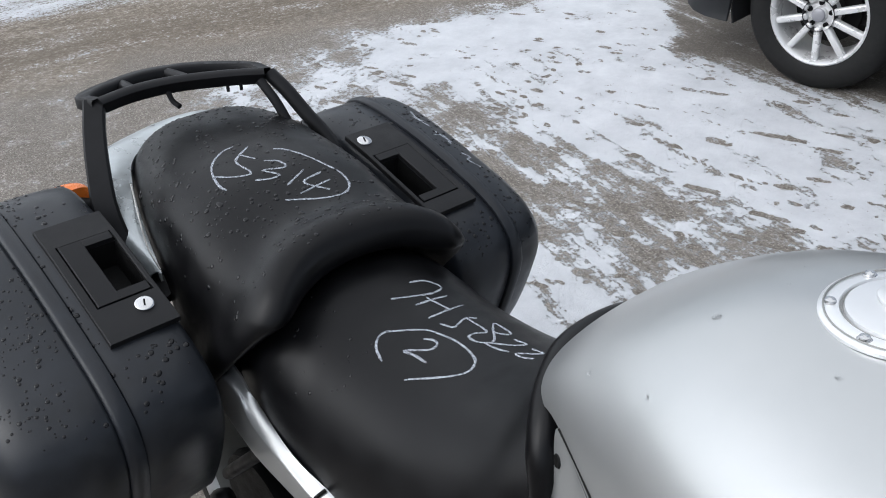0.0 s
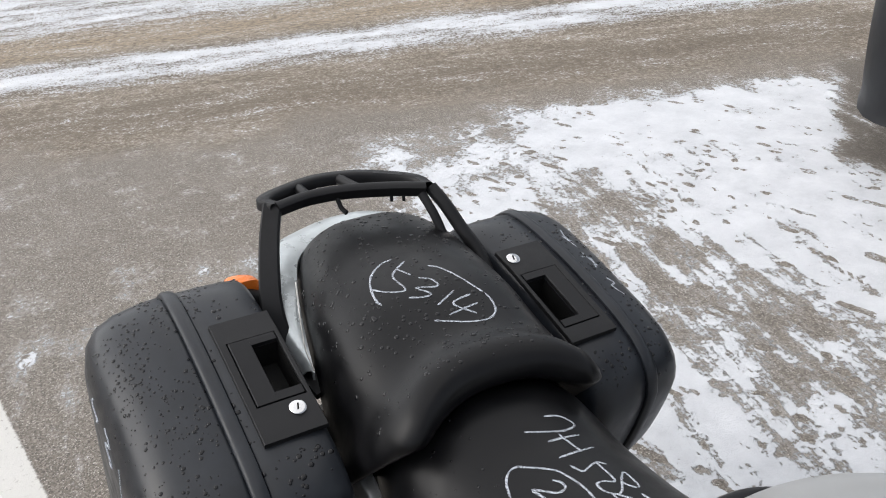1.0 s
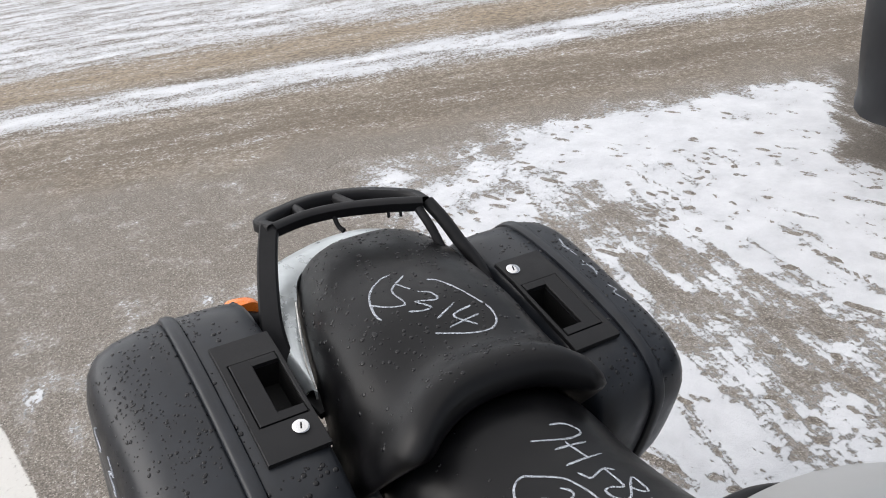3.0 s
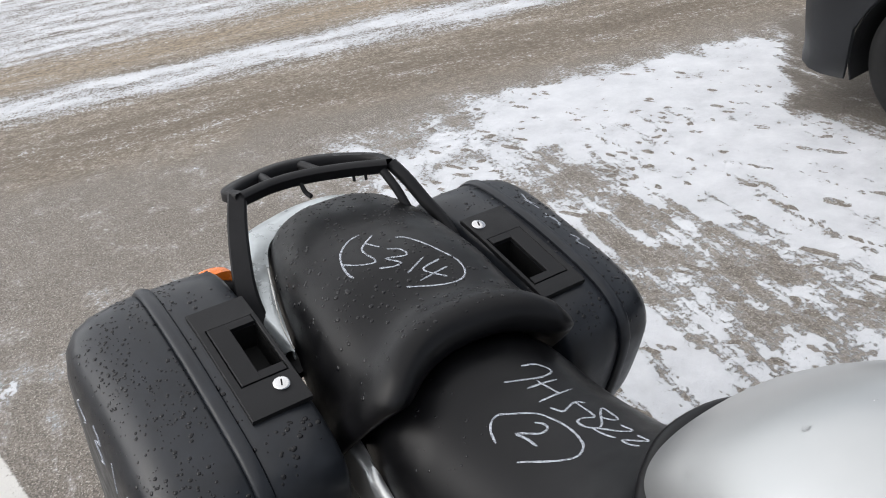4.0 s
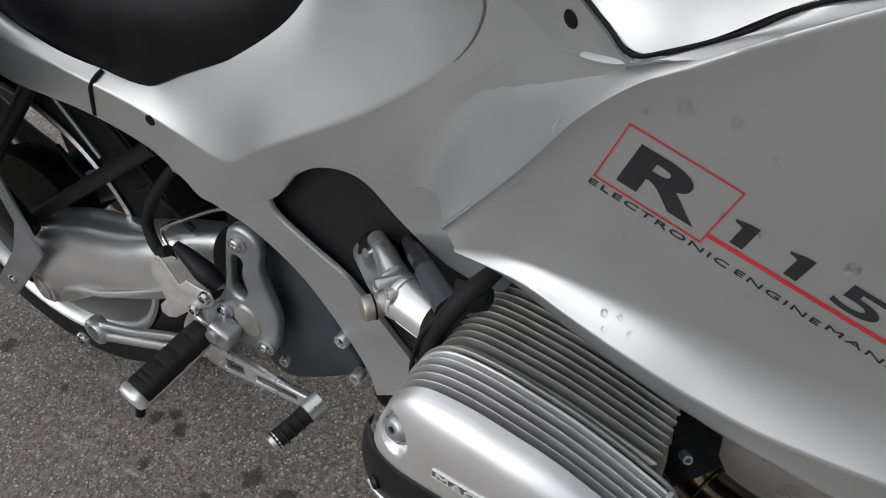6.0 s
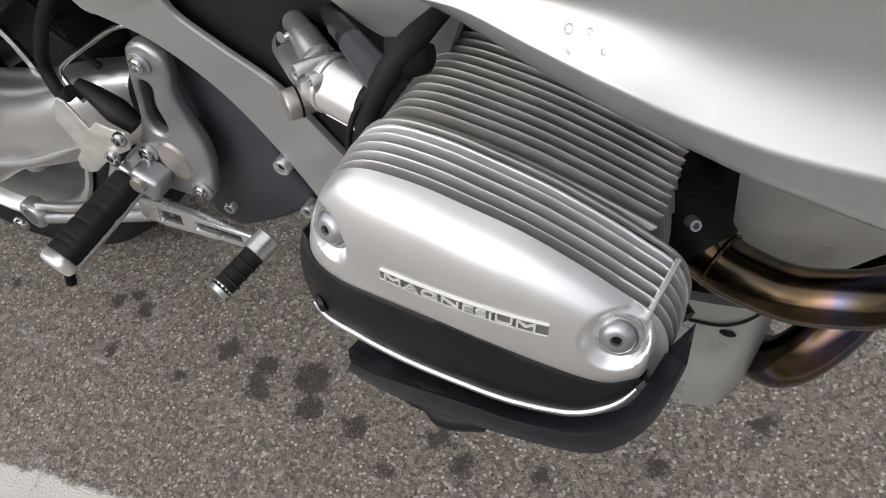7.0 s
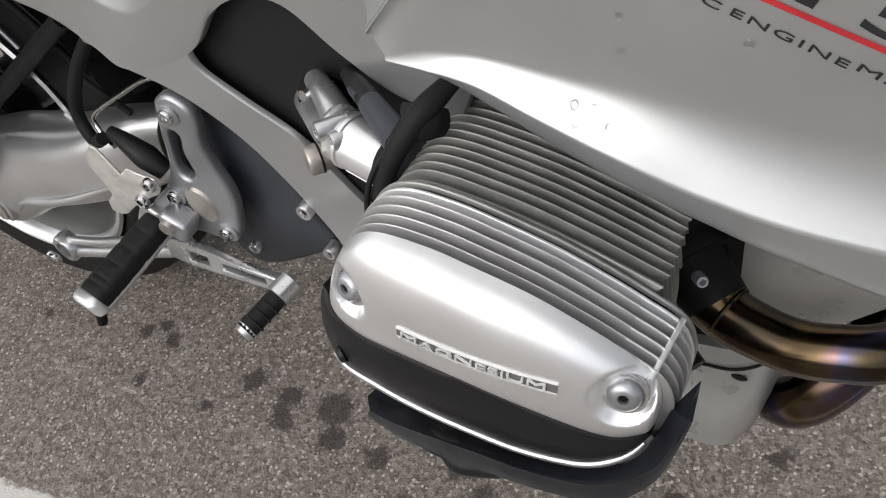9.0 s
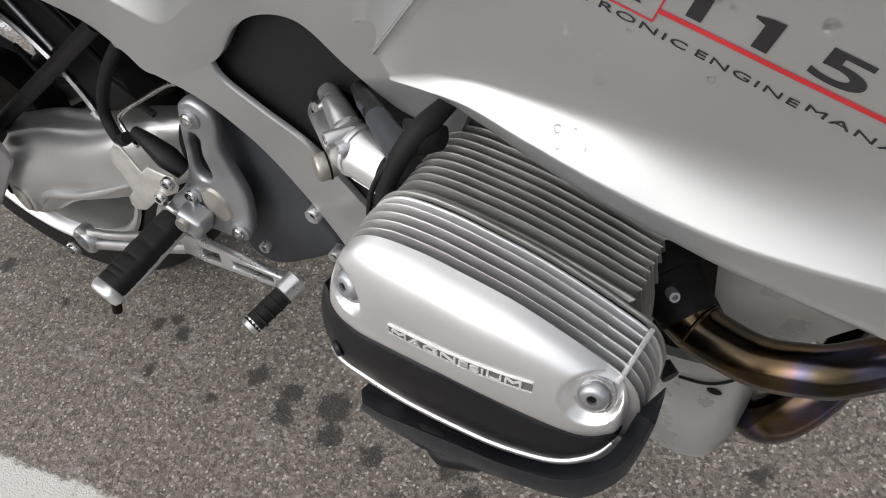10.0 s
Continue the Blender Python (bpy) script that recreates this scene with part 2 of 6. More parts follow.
def ground_material():
    m, n, l, b = node_mat("winter_ground", (0.14, 0.125, 0.11), 0.85)
    co = n.new("ShaderNodeTexCoord").outputs["Object"]
    sep = n.new("ShaderNodeSeparateXYZ")
    l.new(co, sep.inputs[0])

    def mth(op, a, c=0.0, clamp=False, d=None):
        k = n.new("ShaderNodeMath")
        k.operation, k.use_clamp = op, clamp
        for i, v in enumerate((a, c) if d is None else (a, c, d)):
            if isinstance(v, (int, float)):
                k.inputs[i].default_value = v
            else:
                l.new(v, k.inputs[i])
        return k.outputs[0]

    def tex(vec, scale, detail=8, rough=0.6):
        t = n.new("ShaderNodeTexNoise")
        t.inputs["Scale"].default_value, t.inputs["Detail"].default_value, t.inputs["Roughness"].default_value = scale, detail, rough
        l.new(vec, t.inputs["Vector"])
        return t.outputs["Fac"]

    def step(v, lo, hi):
        k = n.new("ShaderNodeMapRange")
        k.interpolation_type = 'SMOOTHSTEP'
        l.new(v, k.inputs["Value"])
        k.inputs["From Min"].default_value, k.inputs["From Max"].default_value = lo, hi
        return k.outputs["Result"]

    def mix(f, a, c):
        k = n.new("ShaderNodeMix")
        k.data_type = 'RGBA'
        l.new(f, k.inputs["Factor"])
        for key, v in (("A", a), ("B", c)):
            s = [i for i in k.inputs if i.name == key and i.type == 'RGBA'][0]
            if isinstance(v, tuple):
                s.default_value = (*v, 1)
            else:
                l.new(v, s)
        return [o for o in k.outputs if o.type == 'RGBA'][0]

    X, Y = sep.outputs[0], sep.outputs[1]
    # s: distance into the road beyond the parking place, t: along the road
    s = mth('ADD', mth('MULTIPLY', mth('ADD', X, 3.18), -0.91), mth('MULTIPLY', mth('SUBTRACT', Y, 0.92), 0.41))
    t = mth('ADD', mth('MULTIPLY', mth('ADD', X, 3.18), 0.41), mth('MULTIPLY', mth('SUBTRACT', Y, 0.92), 0.91))
    comb = n.new("ShaderNodeCombineXYZ")
    l.new(mth('MULTIPLY', s, 5.0), comb.inputs[0])
    l.new(mth('MULTIPLY', t, 1.5), comb.inputs[1])
    streak = tex(comb.outputs[0], 1.0, 9, 0.65)
    comb2 = n.new("ShaderNodeCombineXYZ")
    l.new(mth('MULTIPLY', s, 26.0), comb2.inputs[0])
    l.new(mth('MULTIPLY', t, 19.0), comb2.inputs[1])
    flecks = tex(comb2.outputs[0], 1.0, 8, 0.75)
    # wheel tracks over the trodden snow run towards the car
    comb3 = n.new("ShaderNodeCombineXYZ")
    l.new(mth('ADD', mth('MULTIPLY', X, 3.4), mth('MULTIPLY', Y, 11.0)), comb3.inputs[0])
    l.new(mth('SUBTRACT', mth('MULTIPLY', X, 1.6), mth('MULTIPLY', Y, 0.7)), comb3.inputs[1])
    streak2 = tex(comb3.outputs[0], 1.0, 8, 0.7)
    patch, clump, fine, grit = tex(co, 1.3, 6, 0.55), tex(co, 5.5, 10, 0.68), tex(co, 60, 6, 0.7), tex(co, 330, 3, 0.6)
    vor = n.new("ShaderNodeTexVoronoi")
    vor.inputs["Scale"].default_value = 245
    l.new(co, vor.inputs["Vector"])

    # the car keeps a strip of ground beside and before it free of snow
    spread = mth('MULTIPLY', mth('MAXIMUM', mth('SUBTRACT', -1.1, X), 0.0), 1.3)
    bare = step(mth('SUBTRACT', mth('ADD', Y, mth('MULTIPLY', mth('SUBTRACT', clump, 0.5), 0.6)), spread), 2.68, 2.46)
    lane = mth('ADD', Y, mth('MULTIPLY', X, 0.09))
    clean = mth('MULTIPLY', mth('MAXIMUM', step(lane, 1.50, 1.80), step(lane, 1.16, 0.98)), 0.085)
    # churned lane of the last wheels, with tread marks beside it
    churn = mth('MULTIPLY', step(lane, 1.02, 1.22), step(lane, 1.68, 1.46))
    wob = mth('ADD', lane, mth('MULTIPLY', mth('SUBTRACT', patch, 0.5), 0.05))
    lug = mth('GREATER_THAN', mth('SINE', mth('MULTIPLY', mth('ADD', X, mth('MULTIPLY', lane, 1.2)), 170.0)), -0.2)
    tread_line = mth('MULTIPLY', mth('MAXIMUM', mth('LESS_THAN', mth('ABSOLUTE', mth('SUBTRACT', wob, 1.885)), 0.008), mth('MAXIMUM', mth('LESS_THAN', mth('ABSOLUTE', mth('SUBTRACT', wob, 2.06)), 0.006), mth('LESS_THAN', mth('ABSOLUTE', mth('SUBTRACT', wob, 1.80)), 0.012))), mth('MULTIPLY', lug, step(clump, 0.47, 0.54)))
    comb4 = n.new("ShaderNodeCombineXYZ")
    l.new(mth('ADD', mth('MULTIPLY', mth('ADD', X, mth('MULTIPLY', Y, 0.5)), 2.3), mth('MULTIPLY', patch, 3.0)), comb4.inputs[0])
    l.new(mth('MULTIPLY', mth('SUBTRACT', Y, mth('MULTIPLY', X, 0.25)), 5.2), comb4.inputs[1])
    steps = n.new("ShaderNodeTexVoronoi")
    l.new(comb4.outputs[0], steps.inputs["Vector"])
    pick_step = n.new("ShaderNodeSeparateColor")
    l.new(steps.outputs["Color"], pick_step.inputs[0])
    foot = mth('MULTIPLY', step(mth('ADD', steps.outputs["Distance"], mth('MULTIPLY', mth('SUBTRACT', fine, 0.5), 0.25)), 0.50, 0.33), mth('GREATER_THAN', pick_step.outputs[0], 0.80))
    # asphalt of the parking place, with pale grit
    asphalt = ramp(n, l, patch, [(0.3, (0.150, 0.129, 0.108)), (0.7, (0.240, 0.210, 0.180))])
    cell = n.new("ShaderNodeSeparateColor")
    l.new(vor.outputs["Color"], cell.inputs[0])
    stone = ramp(n, l, cell.outputs[0], [(0.0, (0.045, 0.039, 0.033)), (0.35, (0.125, 0.109, 0.092)), (0.75, (0.24, 0.213, 0.183)), (0.94, (0.33, 0.30, 0.26)), (1.0, (0.52, 0.48, 0.43))])
    asphalt = mix(mth('MULTIPLY', step(fine, 0.26, 0.56), 0.78), asphalt, stone)
    speck = tex(co, 95, 3, 0.75)
    asphalt = mix(mth('MULTIPLY', step(speck, 0.58, 0.66), 0.30), asphalt, (0.40, 0.375, 0.34))
    chip = n.new("ShaderNodeTexVoronoi")
    chip.inputs["Scale"].default_value = 150
    l.new(co, chip.inputs["Vector"])
    chip_c = n.new("ShaderNodeSeparateColor")
    l.new(chip.outputs["Color"], chip_c.inputs[0])
    asphalt = mix(mth('MULTIPLY', mth('MULTIPLY', step(chip.outputs["Distance"], 0.34, 0.26), mth('GREATER_THAN', chip_c.outputs[0], 0.80)), 0.75), asphalt, (0.58, 0.55, 0.50))
    asphalt = mix(mth('MULTIPLY', step(speck, 0.44, 0.36), 0.40), asphalt, (0.075, 0.068, 0.06))
    # sandy road
    road = ramp(n, l, streak, [(0.32, (0.105, 0.084, 0.062)), (0.5, (0.180, 0.148, 0.112)), (0.68, (0.30, 0.252, 0.198))])
    road = mix(mth('MULTIPLY', step(mth('ADD', mth('MULTIPLY', fine, 0.5), mth('MULTIPLY', flecks, 0.5)), 0.49, 0.55), 0.8), road, (0.32, 0.272, 0.215))
    road = mix(mth('MULTIPLY', step(mth('ADD', mth('MULTIPLY', fine, 0.5), mth('MULTIPLY', flecks, 0.5)), 0.47, 0.41), 0.8), road, (0.075, 0.058, 0.042))
    road = mix(mth('MULTIPLY', step(grit, 0.5, 0.62), 0.35), road, (0.09, 0.075, 0.06))
    sandy = mth('MULTIPLY', step(s, 1.85, 2.25), step(s, 3.45, 2.95))
    road = mix(mth('MULTIPLY', sandy, mth('MULTIPLY', step(flecks, 0.40, 0.60), 0.75)), road, (0.33, 0.255, 0.17))
    worn = mth('MULTIPLY', step(mth('ADD', s, mth('MULTIPLY', mth('SUBTRACT', streak, 0.5), 0.8)), 0.05, 0.35), step(s, 0.95, 0.6))
    road = mix(mth('MULTIPLY', worn, 0.45), road, (0.105, 0.082, 0.058))
    on_road = step(mth('ADD', s, mth('MULTIPLY', mth('SUBTRACT', patch, 0.5), 1.4)), -0.35, 0.3)
    wet = mth('SUBTRACT', 1.0, bare)
    base = mix(on_road, mix(mth('MULTIPLY', wet, 0.6), asphalt, (0.085, 0.072, 0.058)), road)
    # snow trodden and driven on beside the car, in streaks on the road
    park = mth('MULTIPLY', mth('MINIMUM', step(Y, 0.22, 0.85), step(mth('ADD', Y, mth('MULTIPLY', mth('ADD', X, 1.0), 0.6)), -0.25, 1.15)), step(s, 0.05, -0.5))
    band1 = mth('MULTIPLY', step(s, 0.95, 1.45), step(s, 2.1, 1.65))
    band2 = step(s, 2.35, 3.2)
    amount = mth('MAXIMUM', mth('MULTIPLY', mth('MULTIPLY', park, bare), mth('SUBTRACT', mth('ADD', clean, 0.178), mth('ADD', mth('MULTIPLY', churn, 0.035), mth('ADD', mth('MULTIPLY', foot, 0.16), mth('MULTIPLY', tread_line, 0.10))))), mth('MAXIMUM', mth('MULTIPLY', band1, 0.172), mth('MULTIPLY', band2, 0.150)))
    amount = mth('ADD', amount, mth('SUBTRACT', mth('ADD', 0.352, mth('MULTIPLY', step(X, -1.2, -2.0), 0.030)), mth('MULTIPLY', step(X, -1.0, -0.3), mth('MULTIPLY', step(Y, 0.6, 0.2), 0.08))))
    tread = n.new("ShaderNodeTexVoronoi")
    tread.inputs["Scale"].default_value = 11
    tread.inputs["Randomness"].default_value = 1.0
    l.new(co, tread.inputs["Vector"])
    raw_park = mth('ADD', mth('MULTIPLY', clump, 0.62), mth('ADD', mth('MULTIPLY', patch, 0.38), mth('MULTIPLY', mth('SUBTRACT', fine, 0.5), 0.42)))
    raw_park = mth('ADD', raw_park, mth('MULTIPLY', mth('SUBTRACT', streak2, 0.5), mth('MULTIPLY', step(X, -2.3, -1.3), 0.8)))
    raw_park = mth('SUBTRACT', raw_park, mth('MULTIPLY', step(tread.outputs["Distance"], 0.22, 0.08), 0.10))
    raw_road = mth('ADD', mth('MULTIPLY', streak, 0.50), mth('ADD', mth('MULTIPLY', flecks, 0.50), mth('MULTIPLY', mth('SUBTRACT', fine, 0.5), 0.62)))
    pick = n.new("ShaderNodeMix")
    l.new(on_road, pick.inputs[0]), l.new(raw_park, pick.inputs[2]), l.new(raw_road, pick.inputs[3])
    level = mth('ADD', pick.outputs[0], mth('SUBTRACT', amount, 1.0))
    snow = step(level, -0.015, 0.022)
    thin = mth('MULTIPLY', step(level, -0.10, 0.0), 0.55)
    base = mix(thin, base, (0.42, 0.40, 0.38))
    white = ramp(n, l, clump, [(0.3, (0.50, 0.515, 0.54)), (0.7, (0.68, 0.695, 0.72))])
    base = mix(snow, base, white)
    # worn painted line of the parking bay
    side = mth('SUBTRACT', mth('MULTIPLY_ADD', X, 0.118, False, -0.425), Y)
    line = mth('MULTIPLY', step(mth('ADD', side, mth('MULTIPLY', mth('SUBTRACT', fine, 0.5), 0.03)), -0.006, 0.004), step(side, 0.125, 0.115))
    line = mth('MULTIPLY', line, step(fine, 0.28, 0.42))
    base = mix(mth('MULTIPLY', line, 0.9), base, (0.66, 0.65, 0.62))
    # damp spots
    damp = None
    warp = mth('ADD', mth('MULTIPLY', mth('SUBTRACT', tex(co, 55, 6, 0.7), 0.5), 0.050), mth('MULTIPLY', mth('SUBTRACT', tex(co, 240, 4, 0.7), 0.5), 0.022))
    for x, y, r in SPOTS:
        dist = n.new("ShaderNodeVectorMath")
        dist.operation = 'DISTANCE'
        l.new(co, dist.inputs[0])
        dist.inputs[1].default_value = (x, y, 0)
        d = mth('SUBTRACT', mth('ADD', dist.outputs["Value"], warp), r)
        damp = d if damp is None else mth('MINIMUM', damp, d)
    base = mix(mth('MULTIPLY', step(damp, 0.004, -0.006), mth('ADD', 0.70, mth('MULTIPLY', fine, 0.35))), base, (0.036, 0.031, 0.027))
    l.new(base, b.inputs["Base Color"])
    l.new(ramp(n, l, snow, [(0, (0.8,) * 3), (1, (0.6,) * 3)]), b.inputs["Roughness"])
    h = mth('ADD', mth('MULTIPLY', snow, 0.5), mth('ADD', mth('MULTIPLY', grit, 0.35), mth('MULTIPLY', fine, 0.25)))
    bump(n, l, b, h, 1.0, 0.011)
    return m


GROUND = ground_material()
bm = bmesh.new()
bmesh.ops.create_grid(bm, x_segments=1, y_segments=1, size=700, matrix=Matrix.Translation((31, 57, 0)))
tagged(part("ground", bm, GROUND, smooth=0), "worn asphalt with grit, sand and trodden snow", "ground", kind="structure")

# ---------------------------------------------------------------- the motorcycle
bike = thing("motorcycle", "silver touring motorcycle with black seats, leaning on its side stand", "motorcycle", BIKE)


def arch(x, c, w, zt, zb, e, n=49):
    """An arched cross-section of half-width w about y = c, between zb and zt; e sets how square it is."""
    out = []
    for a in np.linspace(0, math.pi, n):
        k, s = math.cos(a), math.sin(a)
        out.append((x, c - w * math.copysign(abs(k) ** (2 / e), k), zb + (zt - zb) * abs(s) ** (2 / e)))
    return out


def arch_body(stations, n=64):
    """A body lofted through arches (x, c, w, zt, zb, e), closed at both ends and below."""
    return ringed([arch(*q) for q in crv(stations, n)])


def seat_front(bm):
    """Bends the front of the passenger seat: hollowed round the rider, and falling back down the flanks."""
    for v in bm.verts:
        k = min(1, max(0, (v.co.x + 0.08) / 0.26))
        k = k * k * (3 - 2 * k)
        v.co.x += k * (2.5 * min(abs(v.co.y), 0.125) ** 2 - 0.95 * max(0.0, 0.815 - v.co.z))
    return bm


rear_seat = part("rear_seat", seat_front(arch_body([
    (-0.322, 0.045, 0.04, 0.80, 0.775, 2.0), (-0.315, 0.045, 0.090, 0.848, 0.77, 2.3), (-0.283, 0.044, 0.128, 0.878, 0.765, 2.7), (-0.20, 0.036, 0.150, 0.891, 0.755, 3.0), (-0.10, 0.022, 0.160, 0.896, 0.74, 3.1),
    (0.0, 0.010, 0.167, 0.893, 0.722, 3.1), (0.05, 0.004, 0.168, 0.882, 0.71, 3.1), (0.095, 0.002, 0.167, 0.870, 0.70, 3.1), (0.125, 0.0, 0.169, 0.868, 0.695, 3.1), (0.150, 0.0, 0.175, 0.875, 0.69, 3.1), (0.172, 0.0, 0.178, 0.8775, 0.685, 3.1),
    (0.189, 0.0, 0.177, 0.869, 0.68, 3.1), (0.199, 0.0, 0.174, 0.856, 0.68, 3.1), (0.201, 0.0, 0.169, 0.842, 0.68, 3.0), (0.195, 0.0, 0.163, 0.829, 0.68, 2.9), (0.178, 0.0, 0.155, 0.822, 0.68, 2.8), (0.150, 0.0, 0.150, 0.820, 0.68, 2.8)], 96)), SEAT, bike, "black vinyl passenger seat with chalk marks")

rider_seat = part("rider_seat", arch_body([
    (0.09, 0.0, 0.126, 0.780, 0.68, 2.6), (0.14, 0.0, 0.142, 0.804, 0.672, 2.7), (0.20, 0.0, 0.154, 0.815, 0.662, 2.75), (0.25, 0.0, 0.158, 0.808, 0.655, 2.7), (0.30, 0.0, 0.158, 0.801, 0.65, 2.6), (0.38, 0.0, 0.157, 0.802, 0.645, 2.6), (0.45, 0.0, 0.151, 0.812, 0.675, 2.5),
    (0.53, 0.0, 0.141, 0.842, 0.712, 2.4), (0.575, 0.0, 0.133, 0.875, 0.748, 2.3), (0.605, 0.0, 0.120, 0.900, 0.775, 2.2), (0.622, 0.0, 0.105, 0.905, 0.83, 2.2)]), SEAT, bike, "black vinyl rider seat with chalk marks")
# raised welt where the seat meets the tank
part("seat_welt", tube([(0.598, -0.112, 0.790), (0.612, -0.117, 0.808), (0.624, -0.122, 0.835), (0.612, -0.108, 0.878), (0.590, -0.075, 0.903), (0.572, -0.03, 0.912), (0.572, 0.03, 0.912), (0.590, 0.075, 0.903), (0.612, 0.108, 0.878), (0.624, 0.122, 0.835)], [0.004, 0.010, 0.015, 0.0165, 0.0165, 0.016, 0.016, 0.0165, 0.016, 0.006], 14, 60), SEAT, bike)


# fuel tank
def tank_point(x, v, side=-1):
    top = np.interp(x, *TANK_TOP)
    sy, sz = np.interp(x, *SEAM_Y), np.interp(x, *SEAM_Z)
    a = v * math.pi / 2
    y = sy * math.sin(a) ** 0.86
    z = sz + (top - sz) * math.cos(a) ** 0.88
    def ease(q, lo, hi):
        k = min(1, max(0, (q - lo) / (hi - lo)))
        return k * k * (3 - 2 * k)
    # knee hollow: its upper edge rises forwards from a blunt tip
    edge_z = float(np.interp(x, [0.815, 0.838, 0.855, 0.876, 0.901, 0.923, 0.96, 1.1, 1.25], [0.966, 0.978, 1.003, 1.024, 1.036, 1.043, 1.048, 1.047, 1.03]))
    deep_z = float(np.interp(x, [0.815, 0.84, 0.88, 0.93, 0.97, 1.1, 1.25], [0.930, 0.930, 0.938, 0.950, 0.957, 0.962, 0.962]))
    q = min(1, max(0, (edge_z - z) / (edge_z - deep_z)))
    h = (0.55 * q + 0.45 * (1 - (1 - q) ** 2)) * (1 - ease(deep_z - z, 0, deep_z - sz + 0.01))
    return (x, side * (y - 0.060 * min(1, max(0, (x - 0.815) / 0.075)) ** 0.75 * h), z)


def table(rows, n=90):
    a = crv(rows, n)
    return a[:, 0], a[:, 1]


TANK_TOP = table([(0.553, 0.885), (0.575, 0.93), (0.61, 0.970), (0.65, 1.003), (0.70, 1.034), (0.75, 1.053), (0.82, 1.062), (0.95, 1.064), (1.10, 1.06), (1.25, 1.04)])
SEAM_Y = table([(0.553, 0.05), (0.58, 0.085), (0.625, 0.112), (0.73, 0.163), (0.80, 0.192), (0.85, 0.216), (0.904, 0.240), (1.0, 0.242), (1.1, 0.235), (1.25, 0.20)])
SEAM_Z = table([(0.553, 0.87), (0.58, 0.89), (0.625, 0.912), (0.73, 0.893), (0.80, 0.885), (0.85, 0.873), (0.904, 0.842), (0.943, 0.858), (1.0, 0.893), (1.1, 0.92), (1.25, 0.95)])
rows = []
for x in np.linspace(0.555, 1.25, 150):
    rows.append([tank_point(x, v, -1) for v in np.linspace(1, 0.0, 64)] + [tank_point(x, v, 1) for v in np.linspace(0.0, 1, 64)[1:]])
tank = part("fuel_tank", ringed(rows), SILVER, bike, "silver painted fuel tank with water drops")

# side panel below the seat and the tank: (upper edge, crease, lower edge) station by station
RIBS = [((0.105, -0.150, 0.72), (0.105, -0.165, 0.70), (0.105, -0.168, 0.645)), ((0.165, -0.157, 0.713), (0.17, -0.168, 0.695), (0.16, -0.168, 0.622)),
        ((0.20, -0.157, 0.680), (0.205, -0.170, 0.668), (0.20, -0.168, 0.611)), ((0.29, -0.160, 0.660), (0.30, -0.172, 0.650), (0.30, -0.168, 0.605)),
        ((0.385, -0.151, 0.648), (0.40, -0.168, 0.628), (0.38, -0.166, 0.585)), ((0.43, -0.143, 0.675), (0.46, -0.172, 0.612), (0.43, -0.170, 0.562)),
        ((0.50, -0.135, 0.715), (0.505, -0.1755, 0.607), (0.455, -0.1715, 0.545)), ((0.56, -0.127, 0.752), (0.55, -0.1765, 0.635), (0.495, -0.172, 0.553)),
        ((0.61, -0.119, 0.797), (0.60, -0.1765, 0.663), (0.551, -0.172, 0.580))]
RIBS += [((0.633, -0.113, 0.86), (0.655, -0.174, 0.695), (0.585, -0.1725, 0.618)), ((0.630, -0.113, 0.892), (0.70, -0.176, 0.725), (0.620, -0.173, 0.638)),
         ((0.632, -0.113, 0.910), (0.74, -0.175, 0.757), (0.662, -0.174, 0.639)), ((0.65, -0.122, 0.910), (0.772, -0.178, 0.795), (0.703, -0.176, 0.608)),
         ((0.69, -0.142, 0.900), (0.785, -0.181, 0.825), (0.742, -0.178, 0.583)), ((0.745, -0.168, 0.889), (0.80, -0.185, 0.835), (0.776, -0.183, 0.577)),
         ((0.80, -0.192, 0.881), (0.825, -0.196, 0.83), (0.80, -0.190, 0.575)), ((0.85, -0.216, 0.869), (0.858, -0.214, 0.82), (0.835, -0.200, 0.66)),
         ((0.904, -0.240, 0.837), (0.90, -0.236, 0.82), (0.872, -0.222, 0.79))]
rib = np.array(RIBS)
pos = np.linspace(0, 1, len(rib))
fine_t = np.linspace(0, 1, 120)
edge = []
for k in range(3):
    c = crv(rib[:, k], 800)
    knot = [np.argmin(np.linalg.norm(c - q, axis=1)) for q in rib[:, k]]
    edge.append(np.stack([np.interp(np.interp(fine_t, pos, knot), np.arange(800), c[:, j]) for j in range(3)], 1))
rows = []
for k in np.linspace(0, 1, 8):
    rows.append(edge[0] * (1 - k) + edge[1] * k + np.array((0, 0.004, -0.002)) * math.sin(k * math.pi))
for k in np.linspace(0, 1, 10)[1:]:
    rows.append(edge[1] * (1 - k) + edge[2] * k)
rows.append(edge[2] + np.array((0, 0.008, 0.001)))
grid = np.array(rows)
soft = np.stack([np.convolve(np.pad(r[:, 1], 7, mode='edge'), np.ones(15) / 15, mode='valid') for r in grid])
keep = np.clip((grid[:, :, 0] - 0.70) / 0.08, 0, 1) + np.clip((0.40 - grid[:, :, 0]) / 0.06, 0, 1) + np.clip((grid[:, :, 2] - 0.80) / 0.06, 0, 1)
keep = np.clip(keep, 0, 1)
grid[1:-2, :, 1] = (soft * (1 - keep) + grid[:, :, 1] * keep)[1:-2]
for _ in range(250):
    # relax the upper facet between its edge and the crease
    grid[1:7, 1:-1] = (grid[0:6, 1:-1] + grid[2:8, 1:-1] + grid[1:7, :-2] + grid[1:7, 2:]) / 4
grid = np.concatenate([grid[:7], [grid[6] * 0.12 + grid[7] * 0.88], grid[7:8], [grid[7] * 0.85 + grid[8] * 0.15], grid[8:]])
